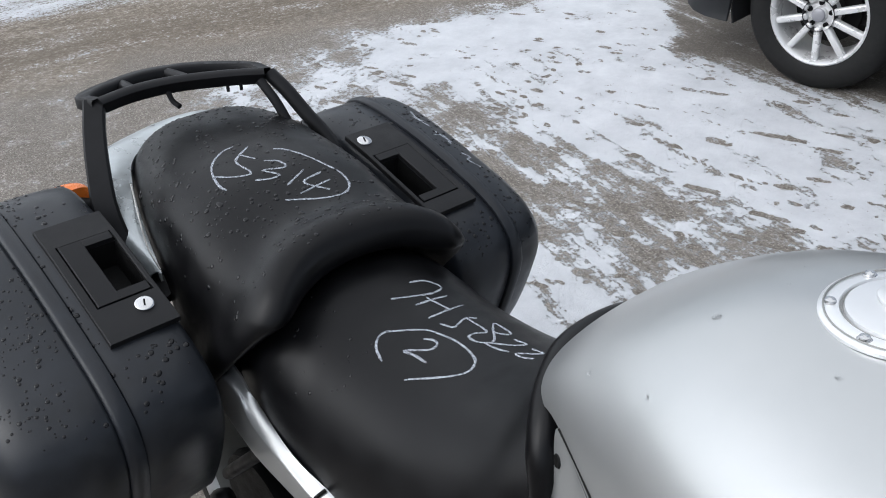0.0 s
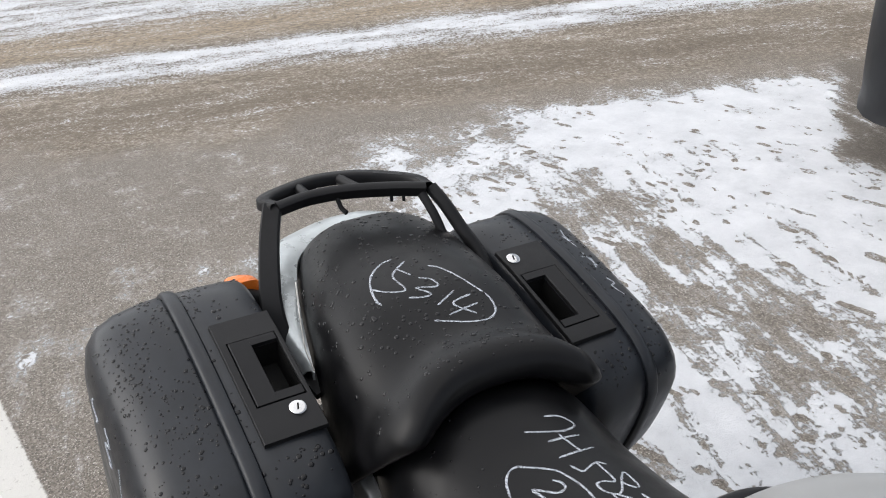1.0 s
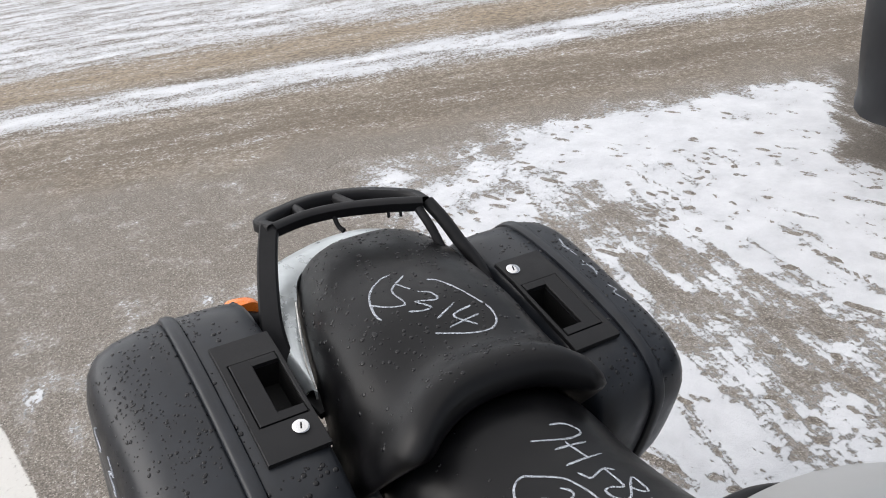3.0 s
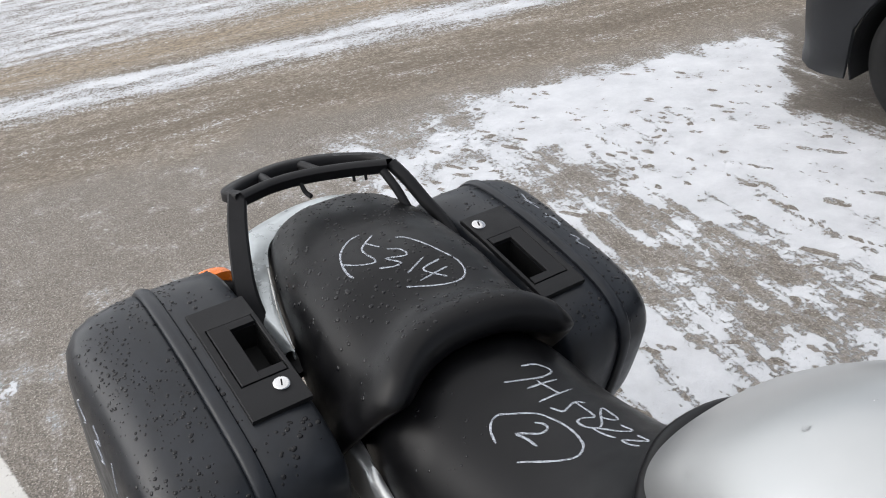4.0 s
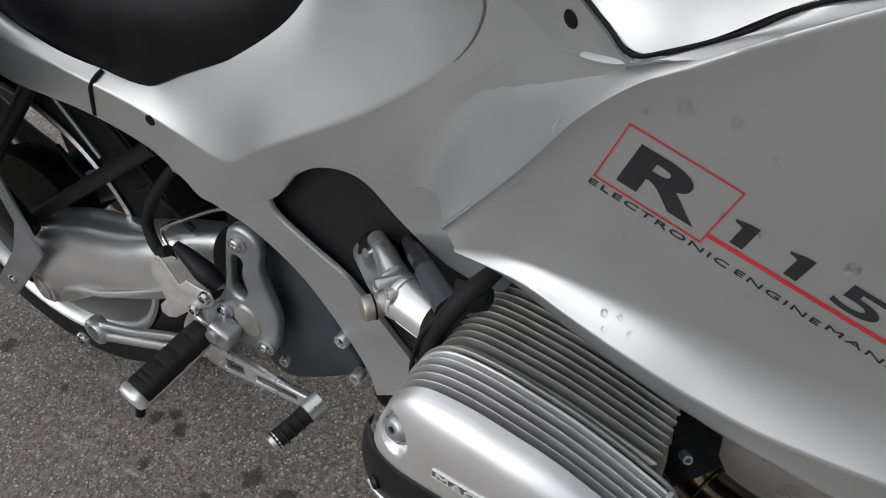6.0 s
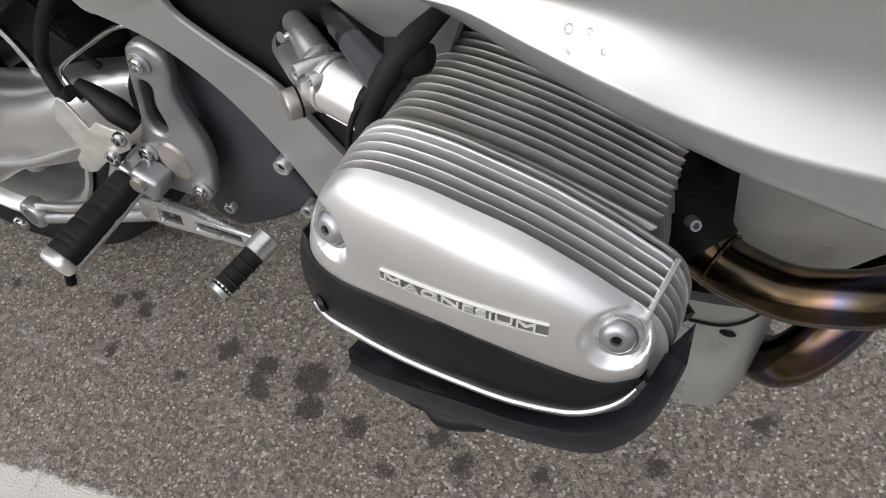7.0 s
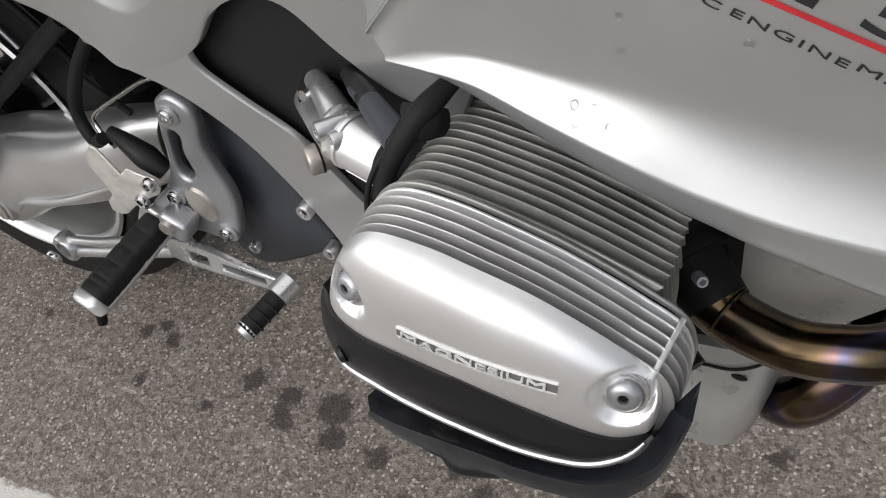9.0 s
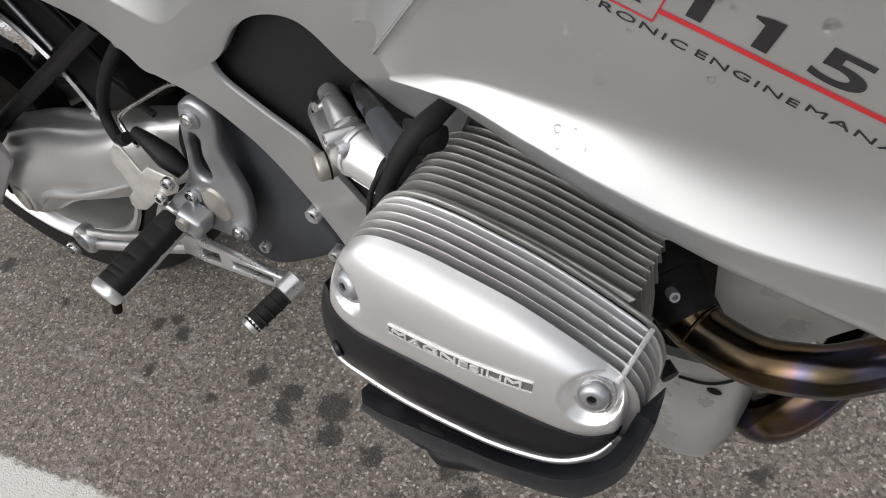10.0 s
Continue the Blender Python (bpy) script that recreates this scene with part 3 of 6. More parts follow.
rows = list(grid)
side_panel = part("side_panel", thick(sheet(rows)[0], 0.003), SILVER, bike, "silver side panel below the seat", smooth=60)
leg_a = crv([(0.447, -0.173, 0.546), (0.512, -0.173, 0.526), (0.563, -0.171, 0.488), (0.599, -0.168, 0.438), (0.631, -0.163, 0.371), (0.64, -0.162, 0.33)], 40)
leg_b = crv([(0.498, -0.1732, 0.566), (0.538, -0.1732, 0.580), (0.549, -0.1732, 0.557), (0.585, -0.172, 0.530), (0.630, -0.169, 0.496), (0.672, -0.164, 0.436), (0.72, -0.162, 0.375)], 40)
rows = [leg_a + np.array((-0.004, 0.014, -0.003)), leg_a + np.array((-0.002, 0.004, -0.001))] + [leg_a * (1 - k) + leg_b * k for k in np.linspace(0, 1, 6)] + [leg_b + np.array((0.0008, 0.002, 0.0008)), leg_b + np.array((0.001, 0.006, 0.001))]
part("panel_strut", thick(sheet(rows)[0], 0.003), SILVER, bike, "silver strut of the side panel")
ptree = BVHTree.FromPolygons([v.co[:] for v in side_panel.data.vertices], [p.vertices[:] for p in side_panel.data.polygons])
lip = []
for x, z in crv([(0.650, 0.906), (0.690, 0.894), (0.735, 0.868), (0.768, 0.846), (0.784, 0.827), (0.779, 0.803), (0.764, 0.780), (0.748, 0.764)], 40):
    hit = ptree.ray_cast(Vector((x, -0.6, z)), Vector((0, 1, 0)))[0]
    if hit:
        lip.append((hit.x, hit.y + 0.0004, hit.z))
# shadow of the panel's crease, drawn as a thin dark bead on the paint
part("crease_shadow", tube(lip, [0.0002, 0.0009, 0.0014, 0.0017, 0.0018, 0.0012, 0.0002], 8, 60), CREASE, side_panel)
part("panel_gap", tube([(0.338, -0.1600, 0.655), (0.335, -0.1690, 0.650), (0.330, -0.1738, 0.640), (0.324, -0.1725, 0.622), (0.318, -0.1705, 0.604)], 0.0026, 6, 24), DARK, side_panel)
part("tank_gasket", tube([(0.634, -0.1165, 0.912), (0.66, -0.129, 0.907), (0.73, -0.1635, 0.892), (0.80, -0.1935, 0.8825), (0.85, -0.2175, 0.870), (0.885, -0.233, 0.852), (0.904, -0.2415, 0.841), (0.925, -0.242, 0.848), (0.96, -0.242, 0.866), (1.0, -0.243, 0.892), (1.1, -0.238, 0.921)], 0.0015, 6, 90), DARK, bike)
for x, y, z, d in ((0.638, -0.122, 0.885, (-0.1, -0.9, 0.25)), (0.860, -0.2155, 0.844, (-0.2, -0.9, 0.2)), (0.405, -0.1685, 0.622, (0, -1, 0.1))):
    hit, nor = ptree.ray_cast(Vector((x, -0.6, z)), Vector((0, 1, 0)))[:2]
    if hit:
        y, d = hit.y, nor if nor.y < 0 else -nor
    part("screw_hole", lathe([(0, 0.001), (0.0055, 0.001), (0.0062, 0.0), (0.0062, -0.004)], Matrix.Translation((x, y, z)) @ Vector(d).to_track_quat("Z", "Y").to_matrix().to_4x4(), 16), DARK, side_panel)
# dark inset behind the panel
part("side_inset", plate([(0.52, 0.54), (0.55, 0.61), (0.60, 0.655), (0.66, 0.66), (0.72, 0.63), (0.80, 0.62), (0.80, 0.55), (0.740, 0.480), (0.69, 0.425), (0.66, 0.42)], 0.004, on_side(-0.152)), PLATE, bike, "satin black inset panel")

# fairing side: (inner edge, crease, line where the strip below the swell begins) station by station
FAIR = [((0.717, -0.1800, 0.650), (0.784, -0.249, 0.680), (0.795, -0.2505, 0.6645)),
        ((0.732, -0.1820, 0.705), (0.8432, -0.252, 0.7505), (0.822, -0.2530, 0.6640)),
        ((0.775, -0.188, 0.765), (0.8804, -0.252, 0.800), (0.855, -0.2580, 0.6640)),
        ((0.840, -0.212, 0.815), (0.9128, -0.252, 0.831), (0.893, -0.2630, 0.6535)),
        ((0.900, -0.2425, 0.834), (0.9474, -0.252, 0.852), (0.938, -0.2670, 0.6400)),
        ((0.955, -0.2425, 0.862), (0.990, -0.252, 0.878), (0.985, -0.2670, 0.6245)),
        ((1.0, -0.2435, 0.890), (1.04, -0.254, 0.905), (1.040, -0.2670, 0.6145)),
        ((1.10, -0.24, 0.92), (1.12, -0.254, 0.935), (1.130, -0.2640, 0.6100)),
        ((1.22, -0.235, 0.95), (1.24, -0.248, 0.965), (1.270, -0.2550, 0.6000))]
FAIR_X = [0.795, 0.822, 0.855, 0.893, 0.938, 0.985, 1.04, 1.13, 1.27]
rib = np.array(FAIR)
pos = np.linspace(0, 1, len(rib))
edge = []
for k in range(3):
    c = crv(rib[:, k], 800)
    knot = [np.argmin(np.linalg.norm(c - q, axis=1)) for q in rib[:, k]]
    edge.append(np.stack([np.interp(np.interp(np.linspace(0, 1, 80), pos, knot), np.arange(800), c[:, j]) for j in range(3)], 1))
fj, fc, fb = edge
for q in fj:
    hit = ptree.ray_cast(Vector((q[0], -0.6, q[2])), Vector((0, 1, 0)))[0]
    if hit and q[0] < 0.90:
        q[1] = hit.y - 0.0004
rows = [fj + np.array((0, 0.004, 0.0))]
for k in (0.0, 0.12, 0.25, 0.4, 0.55, 0.7, 0.82, 0.90):
    q = fj * (1 - k) + fc * k
    q[:, 1] = fj[:, 1] + (fc[:, 1] - fj[:, 1]) * (k ** 1.9)
    rows.append(q)
# the face runs straight down to a soft bend, from where the lower flank swells outwards
fm = fb.copy()
fm[:, 2] = np.interp(fb[:, 0], FAIR_X, [0.668, 0.676, 0.678, 0.676, 0.673, 0.669, 0.664, 0.660, 0.655])
fm[:, 1] = np.interp(fb[:, 0], [0.795, 0.822, 1.13, 1.27], [-0.2497, -0.2485, -0.2485, -0.243])
# rounded crease
rows.append(rows[-1] * 0.38 + fc * 0.62 + np.array((0, 0.0002, 0.0004)))
for k in (0.006, 0.018, 0.04, 0.12, 0.25, 0.4, 0.55, 0.7, 0.82, 0.92):
    rows.append(fc * (1 - k) + fm * k + np.array((0, 0.0035 * min(1, k * 6) * (1 - k), 0)))
for k in (0.0, 0.1, 0.2, 0.3, 0.42, 0.55, 0.7, 0.85, 0.95, 1.0):
    q = fm * (1 - k) + fb * k
    q[:, 1] = fm[:, 1] + (fb[:, 1] - fm[:, 1]) * k ** 1.6
    rows.append(q)
# below the swell a narrow strip drops to the lower edge
fall = np.interp(fb[:, 0], FAIR_X, [0.004, 0.006, 0.0165, 0.0215, 0.0245, 0.0255, 0.0315, 0.050, 0.080])[:, None]
for g, back in ((0.05, 0.0001), (0.14, 0.0006), (0.4, 0.0022), (0.7, 0.0045), (0.9, 0.0065), (1.0, 0.009), (1.0, 0.020), (0.6, 0.050)):
    rows.append(fb + np.hstack([np.zeros_like(fall), np.full_like(fall, back), -fall * g]))
fairing = part("fairing_side", thick(sheet(rows)[0], 0.003), SILVER, bike, "silver fairing side with printed lettering", smooth=60)

# engine: finned cylinder and valve cover
COVER_OUT = crv([(0.762, 0.500), (0.769, 0.550), (0.787, 0.579), (0.810, 0.590), (0.843, 0.588), (0.875, 0.580), (0.907, 0.570), (0.937, 0.557), (0.962, 0.544), (0.983, 0.531), (0.992, 0.512),
                 (0.992, 0.488), (0.986, 0.462), (0.968, 0.440), (0.930, 0.432), (0.870, 0.430), (0.810, 0.436), (0.775, 0.455)], 110, True)
# the cylinder's fins end in a sharp corner over the exhaust port
CYL_OUT = np.vstack([crv([(0.9625, 0.537), (0.966, 0.48), (0.955, 0.43), (0.90, 0.405), (0.82, 0.41), (0.780, 0.44), (0.772, 0.515), (0.782, 0.562), (0.799, 0.583), (0.820, 0.5885), (0.857, 0.583), (0.890, 0.575), (0.922, 0.564), (0.950, 0.553), (0.969, 0.545)], 110)])


def slab(y0, y1, k, outline=COVER_OUT, soft=0.0012):
    """A flat fin between y0 and y1 whose outline is shrunk by k metres."""
    mid = outline.mean(0)
    d = outline - mid
    r = np.linalg.norm(d, axis=1, keepdims=True)
    o = mid + d * (r - k) / r
    i = mid + d * (r - k - soft) / r
    e = min(0.0008, abs(y1 - y0) * 0.35)
    return ringed([[(p[0], y0, p[1]) for p in i], [(p[0], y0 - e, p[1]) for p in o], [(p[0], y1 + e, p[1]) for p in o], [(p[0], y1, p[1]) for p in i]])


def tone_flanks(ob, flank):
    """Gives the flat flanks of a fin a duller, darker finish than its milled edge, gap shade included."""
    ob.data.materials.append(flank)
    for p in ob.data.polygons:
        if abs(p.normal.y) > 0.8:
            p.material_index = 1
    return ob


# core and fin flanks coloured darker, standing in for shade between the fins
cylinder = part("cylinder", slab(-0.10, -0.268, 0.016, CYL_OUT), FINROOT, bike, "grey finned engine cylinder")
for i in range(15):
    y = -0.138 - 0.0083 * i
    tone_flanks(part("fin", slab(y, y - 0.0016, 0.0012 - 0.0001 * i, CYL_OUT), FINEDGE, cylinder), FIN)
part("head_flange", slab(-0.2625, -0.2655, 0.0012, CYL_OUT), FIN, cylinder)
part("head_joint", slab(-0.2672, -0.2702, 0.0006), FIN, cylinder)
# the cover's base is coloured darker to shade the grooves between its ribs
cover = part("valve_cover", slab(-0.2735, -0.318, 0.0125), RIBGAP_SHADE, bike, "silver finned valve cover")
part("cover_gasket", slab(-0.2695, -0.2738, 0.0055), DARK, cover)
part("cover_foot", slab(-0.2738, -0.2768, 0.0008), COVER, cover)
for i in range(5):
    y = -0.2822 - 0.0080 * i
    tone_flanks(part("rib", slab(y, y - 0.0017, 0.0004 * i, soft=0.0010), COVER, cover), RIBFLANK)


def edge_line(points, n=150):
    return crv(points, n)


# smooth outer face: from its rounded shoulder down to the black band
SHOULDER = edge_line([(0.757, -0.316, 0.506), (0.762, -0.318, 0.525), (0.771, -0.319, 0.550), (0.787, -0.3205, 0.577), (0.809, -0.322, 0.5905), (0.843, -0.322, 0.589), (0.875, -0.322, 0.581), (0.907, -0.322, 0.5715), (0.937, -0.322, 0.558), (0.961, -0.322, 0.5445), (0.978, -0.322, 0.530), (0.984, -0.323, 0.513), (0.983, -0.325, 0.496), (0.980, -0.326, 0.487)])
BAND_TOP = edge_line([(0.757, -0.317, 0.504), (0.768, -0.328, 0.505), (0.790, -0.336, 0.5055), (0.817, -0.341, 0.508), (0.857, -0.345, 0.508), (0.893, -0.346, 0.503), (0.926, -0.344, 0.495), (0.951, -0.340, 0.487), (0.966, -0.335, 0.484), (0.979, -0.327, 0.486)])
BAND_LOW = edge_line([(0.746, -0.310, 0.513), (0.745, -0.318, 0.499), (0.750, -0.327, 0.481), (0.765, -0.336, 0.466), (0.793, -0.341, 0.461), (0.827, -0.344, 0.455), (0.868, -0.346, 0.452), (0.905, -0.346, 0.450), (0.941, -0.343, 0.453), (0.960, -0.338, 0.460), (0.972, -0.332, 0.468), (0.981, -0.324, 0.480)])
COVER_BOLTS = ((0.7885, 0.5475), (0.9655, 0.5215))
rows = [SHOULDER + np.array((0.0, 0.006, 0.0))]
swell = np.sin(np.linspace(0, math.pi, 150)) ** 0.45
for k in np.linspace(0, 1, 44):
    q = SHOULDER * (1 - k) + BAND_TOP * k
    round_up = math.sin(math.pi * k ** 0.62) ** 0.8 if 0 < k < 1 else 0.0
    q[:, 1] -= 0.0125 * swell * round_up
    q[:, 2] += 0.004 * swell * round_up * (1 - k)
    for p in q:
        # pockets round the two cover bolts
        near = min(math.hypot((p[0] - bx) * (1.25 if bx < 0.9 else 1.0), (p[2] - bz) * 0.9) for bx, bz in COVER_BOLTS)
        sink = min(1, max(0, (0.0195 - near) / 0.0055))
        p[1] += 0.0085 * sink * sink * (3 - 2 * sink)
    rows.append(q)
cover_face = part("cover_face", sheet(rows)[0], COVER, cover, "smooth silver magnesium cover")
rows = [BAND_TOP + np.array((0.0, 0.004, 0.003))]
for k in np.linspace(0, 1, 10):
    q = BAND_TOP * (1 - k) + BAND_LOW * k
    q[:, 1] -= 0.0012 + 0.0030 * math.sin(math.pi * k) * swell
    rows.append(q)
rows.append(BAND_LOW + np.array((0.0, 0.008, -0.002)))
part("cover_band", thick(sheet(rows)[0], 0.001), BANDBLACK, cover, "satin black band along the cover")
part("cover_lip", tube([tuple(p + np.array((0.0, -0.0004, -0.0026))) for p in BAND_LOW[26::6]], [0.0022] + [0.0030] * 8 + [0.0016], 10, 70), ALLOY, cover)
skirt = BAND_LOW[20:]
part("cover_skirt", thick(sheet([skirt + np.array((0.0, 0.0005, -0.003)), skirt + np.array((0.004, 0.006, -0.016)), skirt + np.array((0.008, 0.030, -0.030))])[0], 0.002), COVER, cover)

# rear wheel
rear_wheel = part("rear_wheel", lathe([(0.05, -0.05), (0.05, 0.05)], pose(-0.005, -0.01, 0.306, 90), 24), DARK, bike)
part("tyre", lathe([(0.216, -0.075), (0.245, -0.085), (0.285, -0.083), (0.310, -0.06), (0.319, -0.03), (0.320, 0), (0.319, 0.03), (0.310, 0.06), (0.285, 0.083), (0.245, 0.085), (0.216, 0.075)], pose(-0.005, -0.01, 0.306, 90), 64), RUBBER, rear_wheel)
part("rim", lathe([(0.228, 0.080), (0.233, 0.086), (0.229, 0.089), (0.220, 0.085), (0.214, 0.070)], pose(-0.005, -0.01, 0.306, 90), 64), ALLOY, rear_wheel)
part("rim_well", lathe([(0.214, 0.070), (0.203, 0.055), (0.196, 0), (0.203, -0.055), (0.214, -0.070), (0.228, -0.080)], pose(-0.005, -0.01, 0.306, 90), 64), FINROOT, rear_wheel, "dark grey inside of the rim")

# ---------------------------------------------------------------- panniers
def case_outline(k=0.0, side=-1):
    o = crv([(-0.185, 0.862), (-0.05, 0.839), (0.10, 0.792), (0.160, 0.764), (0.192, 0.727), (0.186, 0.66), (0.118, 0.53), (0.015, 0.46), (-0.12, 0.375), (-0.28, 0.37), (-0.345, 0.45), (-0.345, 0.62), (-0.31, 0.77), (-0.25, 0.838)], 80, True)
    if side > 0:
        o[:, 0] -= 0.022 * np.clip((o[:, 0] - 0.08) / 0.11, 0, 1)
    c = np.array((-0.06, 0.62))
    d = o - c
    r = np.linalg.norm(d, axis=1, keepdims=True)
    return c + d * (r - k) / r


def pannier(side, label):
    p = thing("pannier", label, "pannier", BIKE, "panniers of the motorcycle")

    def rings(steps):
        return ringed([[(q[0], side * y, q[1]) for q in case_outline(k, side)] for y, k in steps])

    h0, h1 = (-0.062, 0.052) if side < 0 else (-0.042, 0.078)
    shell = rings([(0.192, 0.03), (0.197, 0.010), (0.2045, 0.003), (0.240, 0.0), (0.27, 0.0), (0.296, 0.0), (0.299, 0.003)])
    # the carrying handle spans a well that is open at the top
    bmesh.ops.bisect_plane(shell, geom=shell.verts[:] + shell.edges[:] + shell.faces[:], plane_co=(h0 + 0.021, 0, 0), plane_no=(1, 0, 0))
    bmesh.ops.bisect_plane(shell, geom=shell.verts[:] + shell.edges[:] + shell.faces[:], plane_co=(h1 - 0.011, 0, 0), plane_no=(1, 0, 0))
    gone = [f for f in shell.faces if h0 + 0.021 < f.calc_center_median().x < h1 - 0.011 and 0.2045 < abs(f.calc_center_median().y) < 0.240 and f.calc_center_median().z > 0.7]
    bmesh.ops.delete(shell, geom=gone, context='FACES')
    part("body", shell, CASE, p)
    part("rim_band", rings([(0.297, 0.006), (0.299, -0.003), (0.305, -0.006), (0.315, -0.006), (0.319, -0.003), (0.320, 0.006)]), CASE, p)
    f = 1.17 if side < 0 else 0.74
    part("lid", rings([(0.318 + (y - 0.318) * f, k) for y, k in [(0.318, 0.004), (0.323, 0.0), (0.350, 0.003), (0.380, 0.010), (0.402, 0.022), (0.416, 0.042), (0.424, 0.075), (0.427, 0.12)]]), CASE, p)
    # satin plate with the sunk carrying handle and the lock, on the sloping top
    up = Vector((0.29, 0, 0.957))
    sx = 1 if side < 0 else -1

    def top(u, w, lift=0.0):
        """A place on the top: u along it from its middle, w from the seat outwards."""
        x = 0.005 + u
        z = float(np.interp(x, [-0.19, -0.10, -0.05, 0.10, 0.185], [0.862, 0.8505, 0.839, 0.792, 0.757]))
        return Vector((x, side * w, z)) + up * lift

    def patch(u0, u1, w0, w1, hi, lo=0.0, n=8):
        """A flat bar following the top from u0 to u1, between two heights over it."""
        return ringed([[top(u, w0, lo), top(u, w0, hi - 0.001), top(u, w0 + 0.001, hi), top(u, w1 - 0.001, hi), top(u, w1, hi - 0.001), top(u, w1, lo)] for u in np.linspace(u0, u1, n)])

    plate_part = part("top_plate", patch(-0.105, h0, 0.197, 0.283, 0.008), PLATE, p, "satin black plate", 30)
    part("plate_end", patch(h1, 0.105, 0.197, 0.283, 0.008), PLATE, plate_part, smooth=30)
    part("plate_edge", patch(h0, h1, 0.272, 0.283, 0.008), PLATE, plate_part, smooth=30)
    part("plate_rim", patch(h0, h1, 0.197, 0.2035, 0.008), PLATE, plate_part, smooth=30)
    w0, w1, u0, u1 = 0.2045, 0.240, h0 + 0.016, h1 - 0.016
    mouth = [top(u0, w0, 0.002), top(u1, w0, 0.002), top(u1, w1, 0.002), top(u0, w1, 0.002)]
    floor_c = [q + up * -0.035 + (top((u0 + u1) / 2, (w0 + w1) / 2) - q) * 0.15 for q in mouth]
    well, ring = sheet([[q for q in mouth], floor_c], True)
    well.faces.new(ring[1])
    part("handle_well", thick(well, -0.001), DARK, p, smooth=30)
    bar = join(patch(h0 + 0.002, h1 - 0.002, 0.2415, 0.2705, 0.0092, 0.002), patch(h0 + 0.002, h0 + 0.015, 0.205, 0.243, 0.0092, 0.002))
    handle = part("handle", join(bar, patch(h1 - 0.015, h1 - 0.002, 0.205, 0.243, 0.0092, 0.002)), PLASTIC, p, "black plastic carrying handle", 30)
    lock_u, lock_w = (0.070, 0.224) if side < 0 else (-0.078, 0.214)
    part("lock", lathe([(0, 0.0), (0.0115, 0.0), (0.0115, 0.003), (0.010, 0.0042), (0, 0.0042)], Matrix.Translation(top(lock_u, lock_w, 0.0075)) @ up.to_track_quat("Z", "Y").to_matrix().to_4x4(), 28), CHROME, p, "round bright key lock")
    part("key_slot", box((0.010, 0.0022, 0.001), Matrix.Translation(top(lock_u, lock_w, 0.012)) @ up.to_track_quat("Z", "Y").to_matrix().to_4x4() @ pose(0, 0, 0, 0, 0, 70)), DARK, p)
    return p


pannier_right = pannier(-1, "black plastic pannier with wet lid beside the seat")
pannier_left = pannier(1, "black plastic pannier with chalk digits on its lid")
pannier_left.matrix_world = BIKE @ Matrix.Translation((0, 0, -0.010))

# ---------------------------------------------------------------- details of the motorcycle
def blob(st, n=24, seg=30):
    """A casting lofted along stations (x, y, z, half width in y, half height in z)."""
    rings = []
    for x, y, z, ry, rz in crv(st, seg):
        rings.append([(x, y + ry * math.copysign(abs(math.cos(a)) ** 0.8, math.cos(a)), z + rz * math.copysign(abs(math.sin(a)) ** 0.8, math.sin(a))) for a in np.linspace(0, 2 * math.pi, n, endpoint=False)])
    return ringed(rings)


def aim(p, d):
    return Matrix.Translation(p) @ Vector(d).to_track_quat("Z", "Y").to_matrix().to_4x4()


# tail: silver panel round the back of the seat
inner = crv([(-0.03, -0.158, 0.775), (-0.12, -0.136, 0.800), (-0.20, -0.112, 0.828), (-0.27, -0.076, 0.842), (-0.312, -0.005, 0.85), (-0.324, 0.045, 0.852), (-0.312, 0.09, 0.85), (-0.27, 0.15, 0.842), (-0.18, 0.175, 0.83)], 60)
outer = crv([(-0.06, -0.168, 0.755), (-0.14, -0.172, 0.800), (-0.230, -0.158, 0.826), (-0.308, -0.122, 0.844), (-0.368, -0.03, 0.842), (-0.38, 0.045, 0.845), (-0.368, 0.11, 0.842), (-0.31, 0.17, 0.832), (-0.20, 0.195, 0.81)], 60)
rows = [inner + np.array((0, 0, -0.012)), inner, inner * 0.7 + outer * 0.3 + np.array((0, 0, 0.006)), inner * 0.35 + outer * 0.65 + np.array((0, 0, 0.006)), outer, outer + np.array((0, 0, -0.05))]
part("tail_panel", thick(sheet(rows)[0], 0.003), TAILGREY, bike, "grey silver tail panel behind the seat")
part("tail_edge_trim", tube([(-0.015, -0.164, 0.79), (-0.06, -0.158, 0.800), (-0.12, -0.1405, 0.812), (-0.20, -0.114, 0.8325)], 0.0012, 6, 30), WHITE, bike)
part("tail_light", blob([(-0.42, 0.04, 0.735, 0.05, 0.02), (-0.39, 0.04, 0.745, 0.085, 0.035), (-0.33, 0.03, 0.75, 0.11, 0.045), (-0.25, 0.02, 0.75, 0.12, 0.045)]), WHITE, bike, "pale tail housing")
part("indicator", blob([(-0.300, -0.195, 0.812, 0.003, 0.003), (-0.288, -0.190, 0.813, 0.016, 0.012), (-0.268, -0.182, 0.814, 0.024, 0.018), (-0.25, -0.178, 0.812, 0.024, 0.018)]), ORANGE, bike, "amber rear turn signal")
part("indicator_stalk", tube([(-0.25, -0.20, 0.81), (-0.235, -0.14, 0.79)], 0.014, 10), PLASTIC, bike)

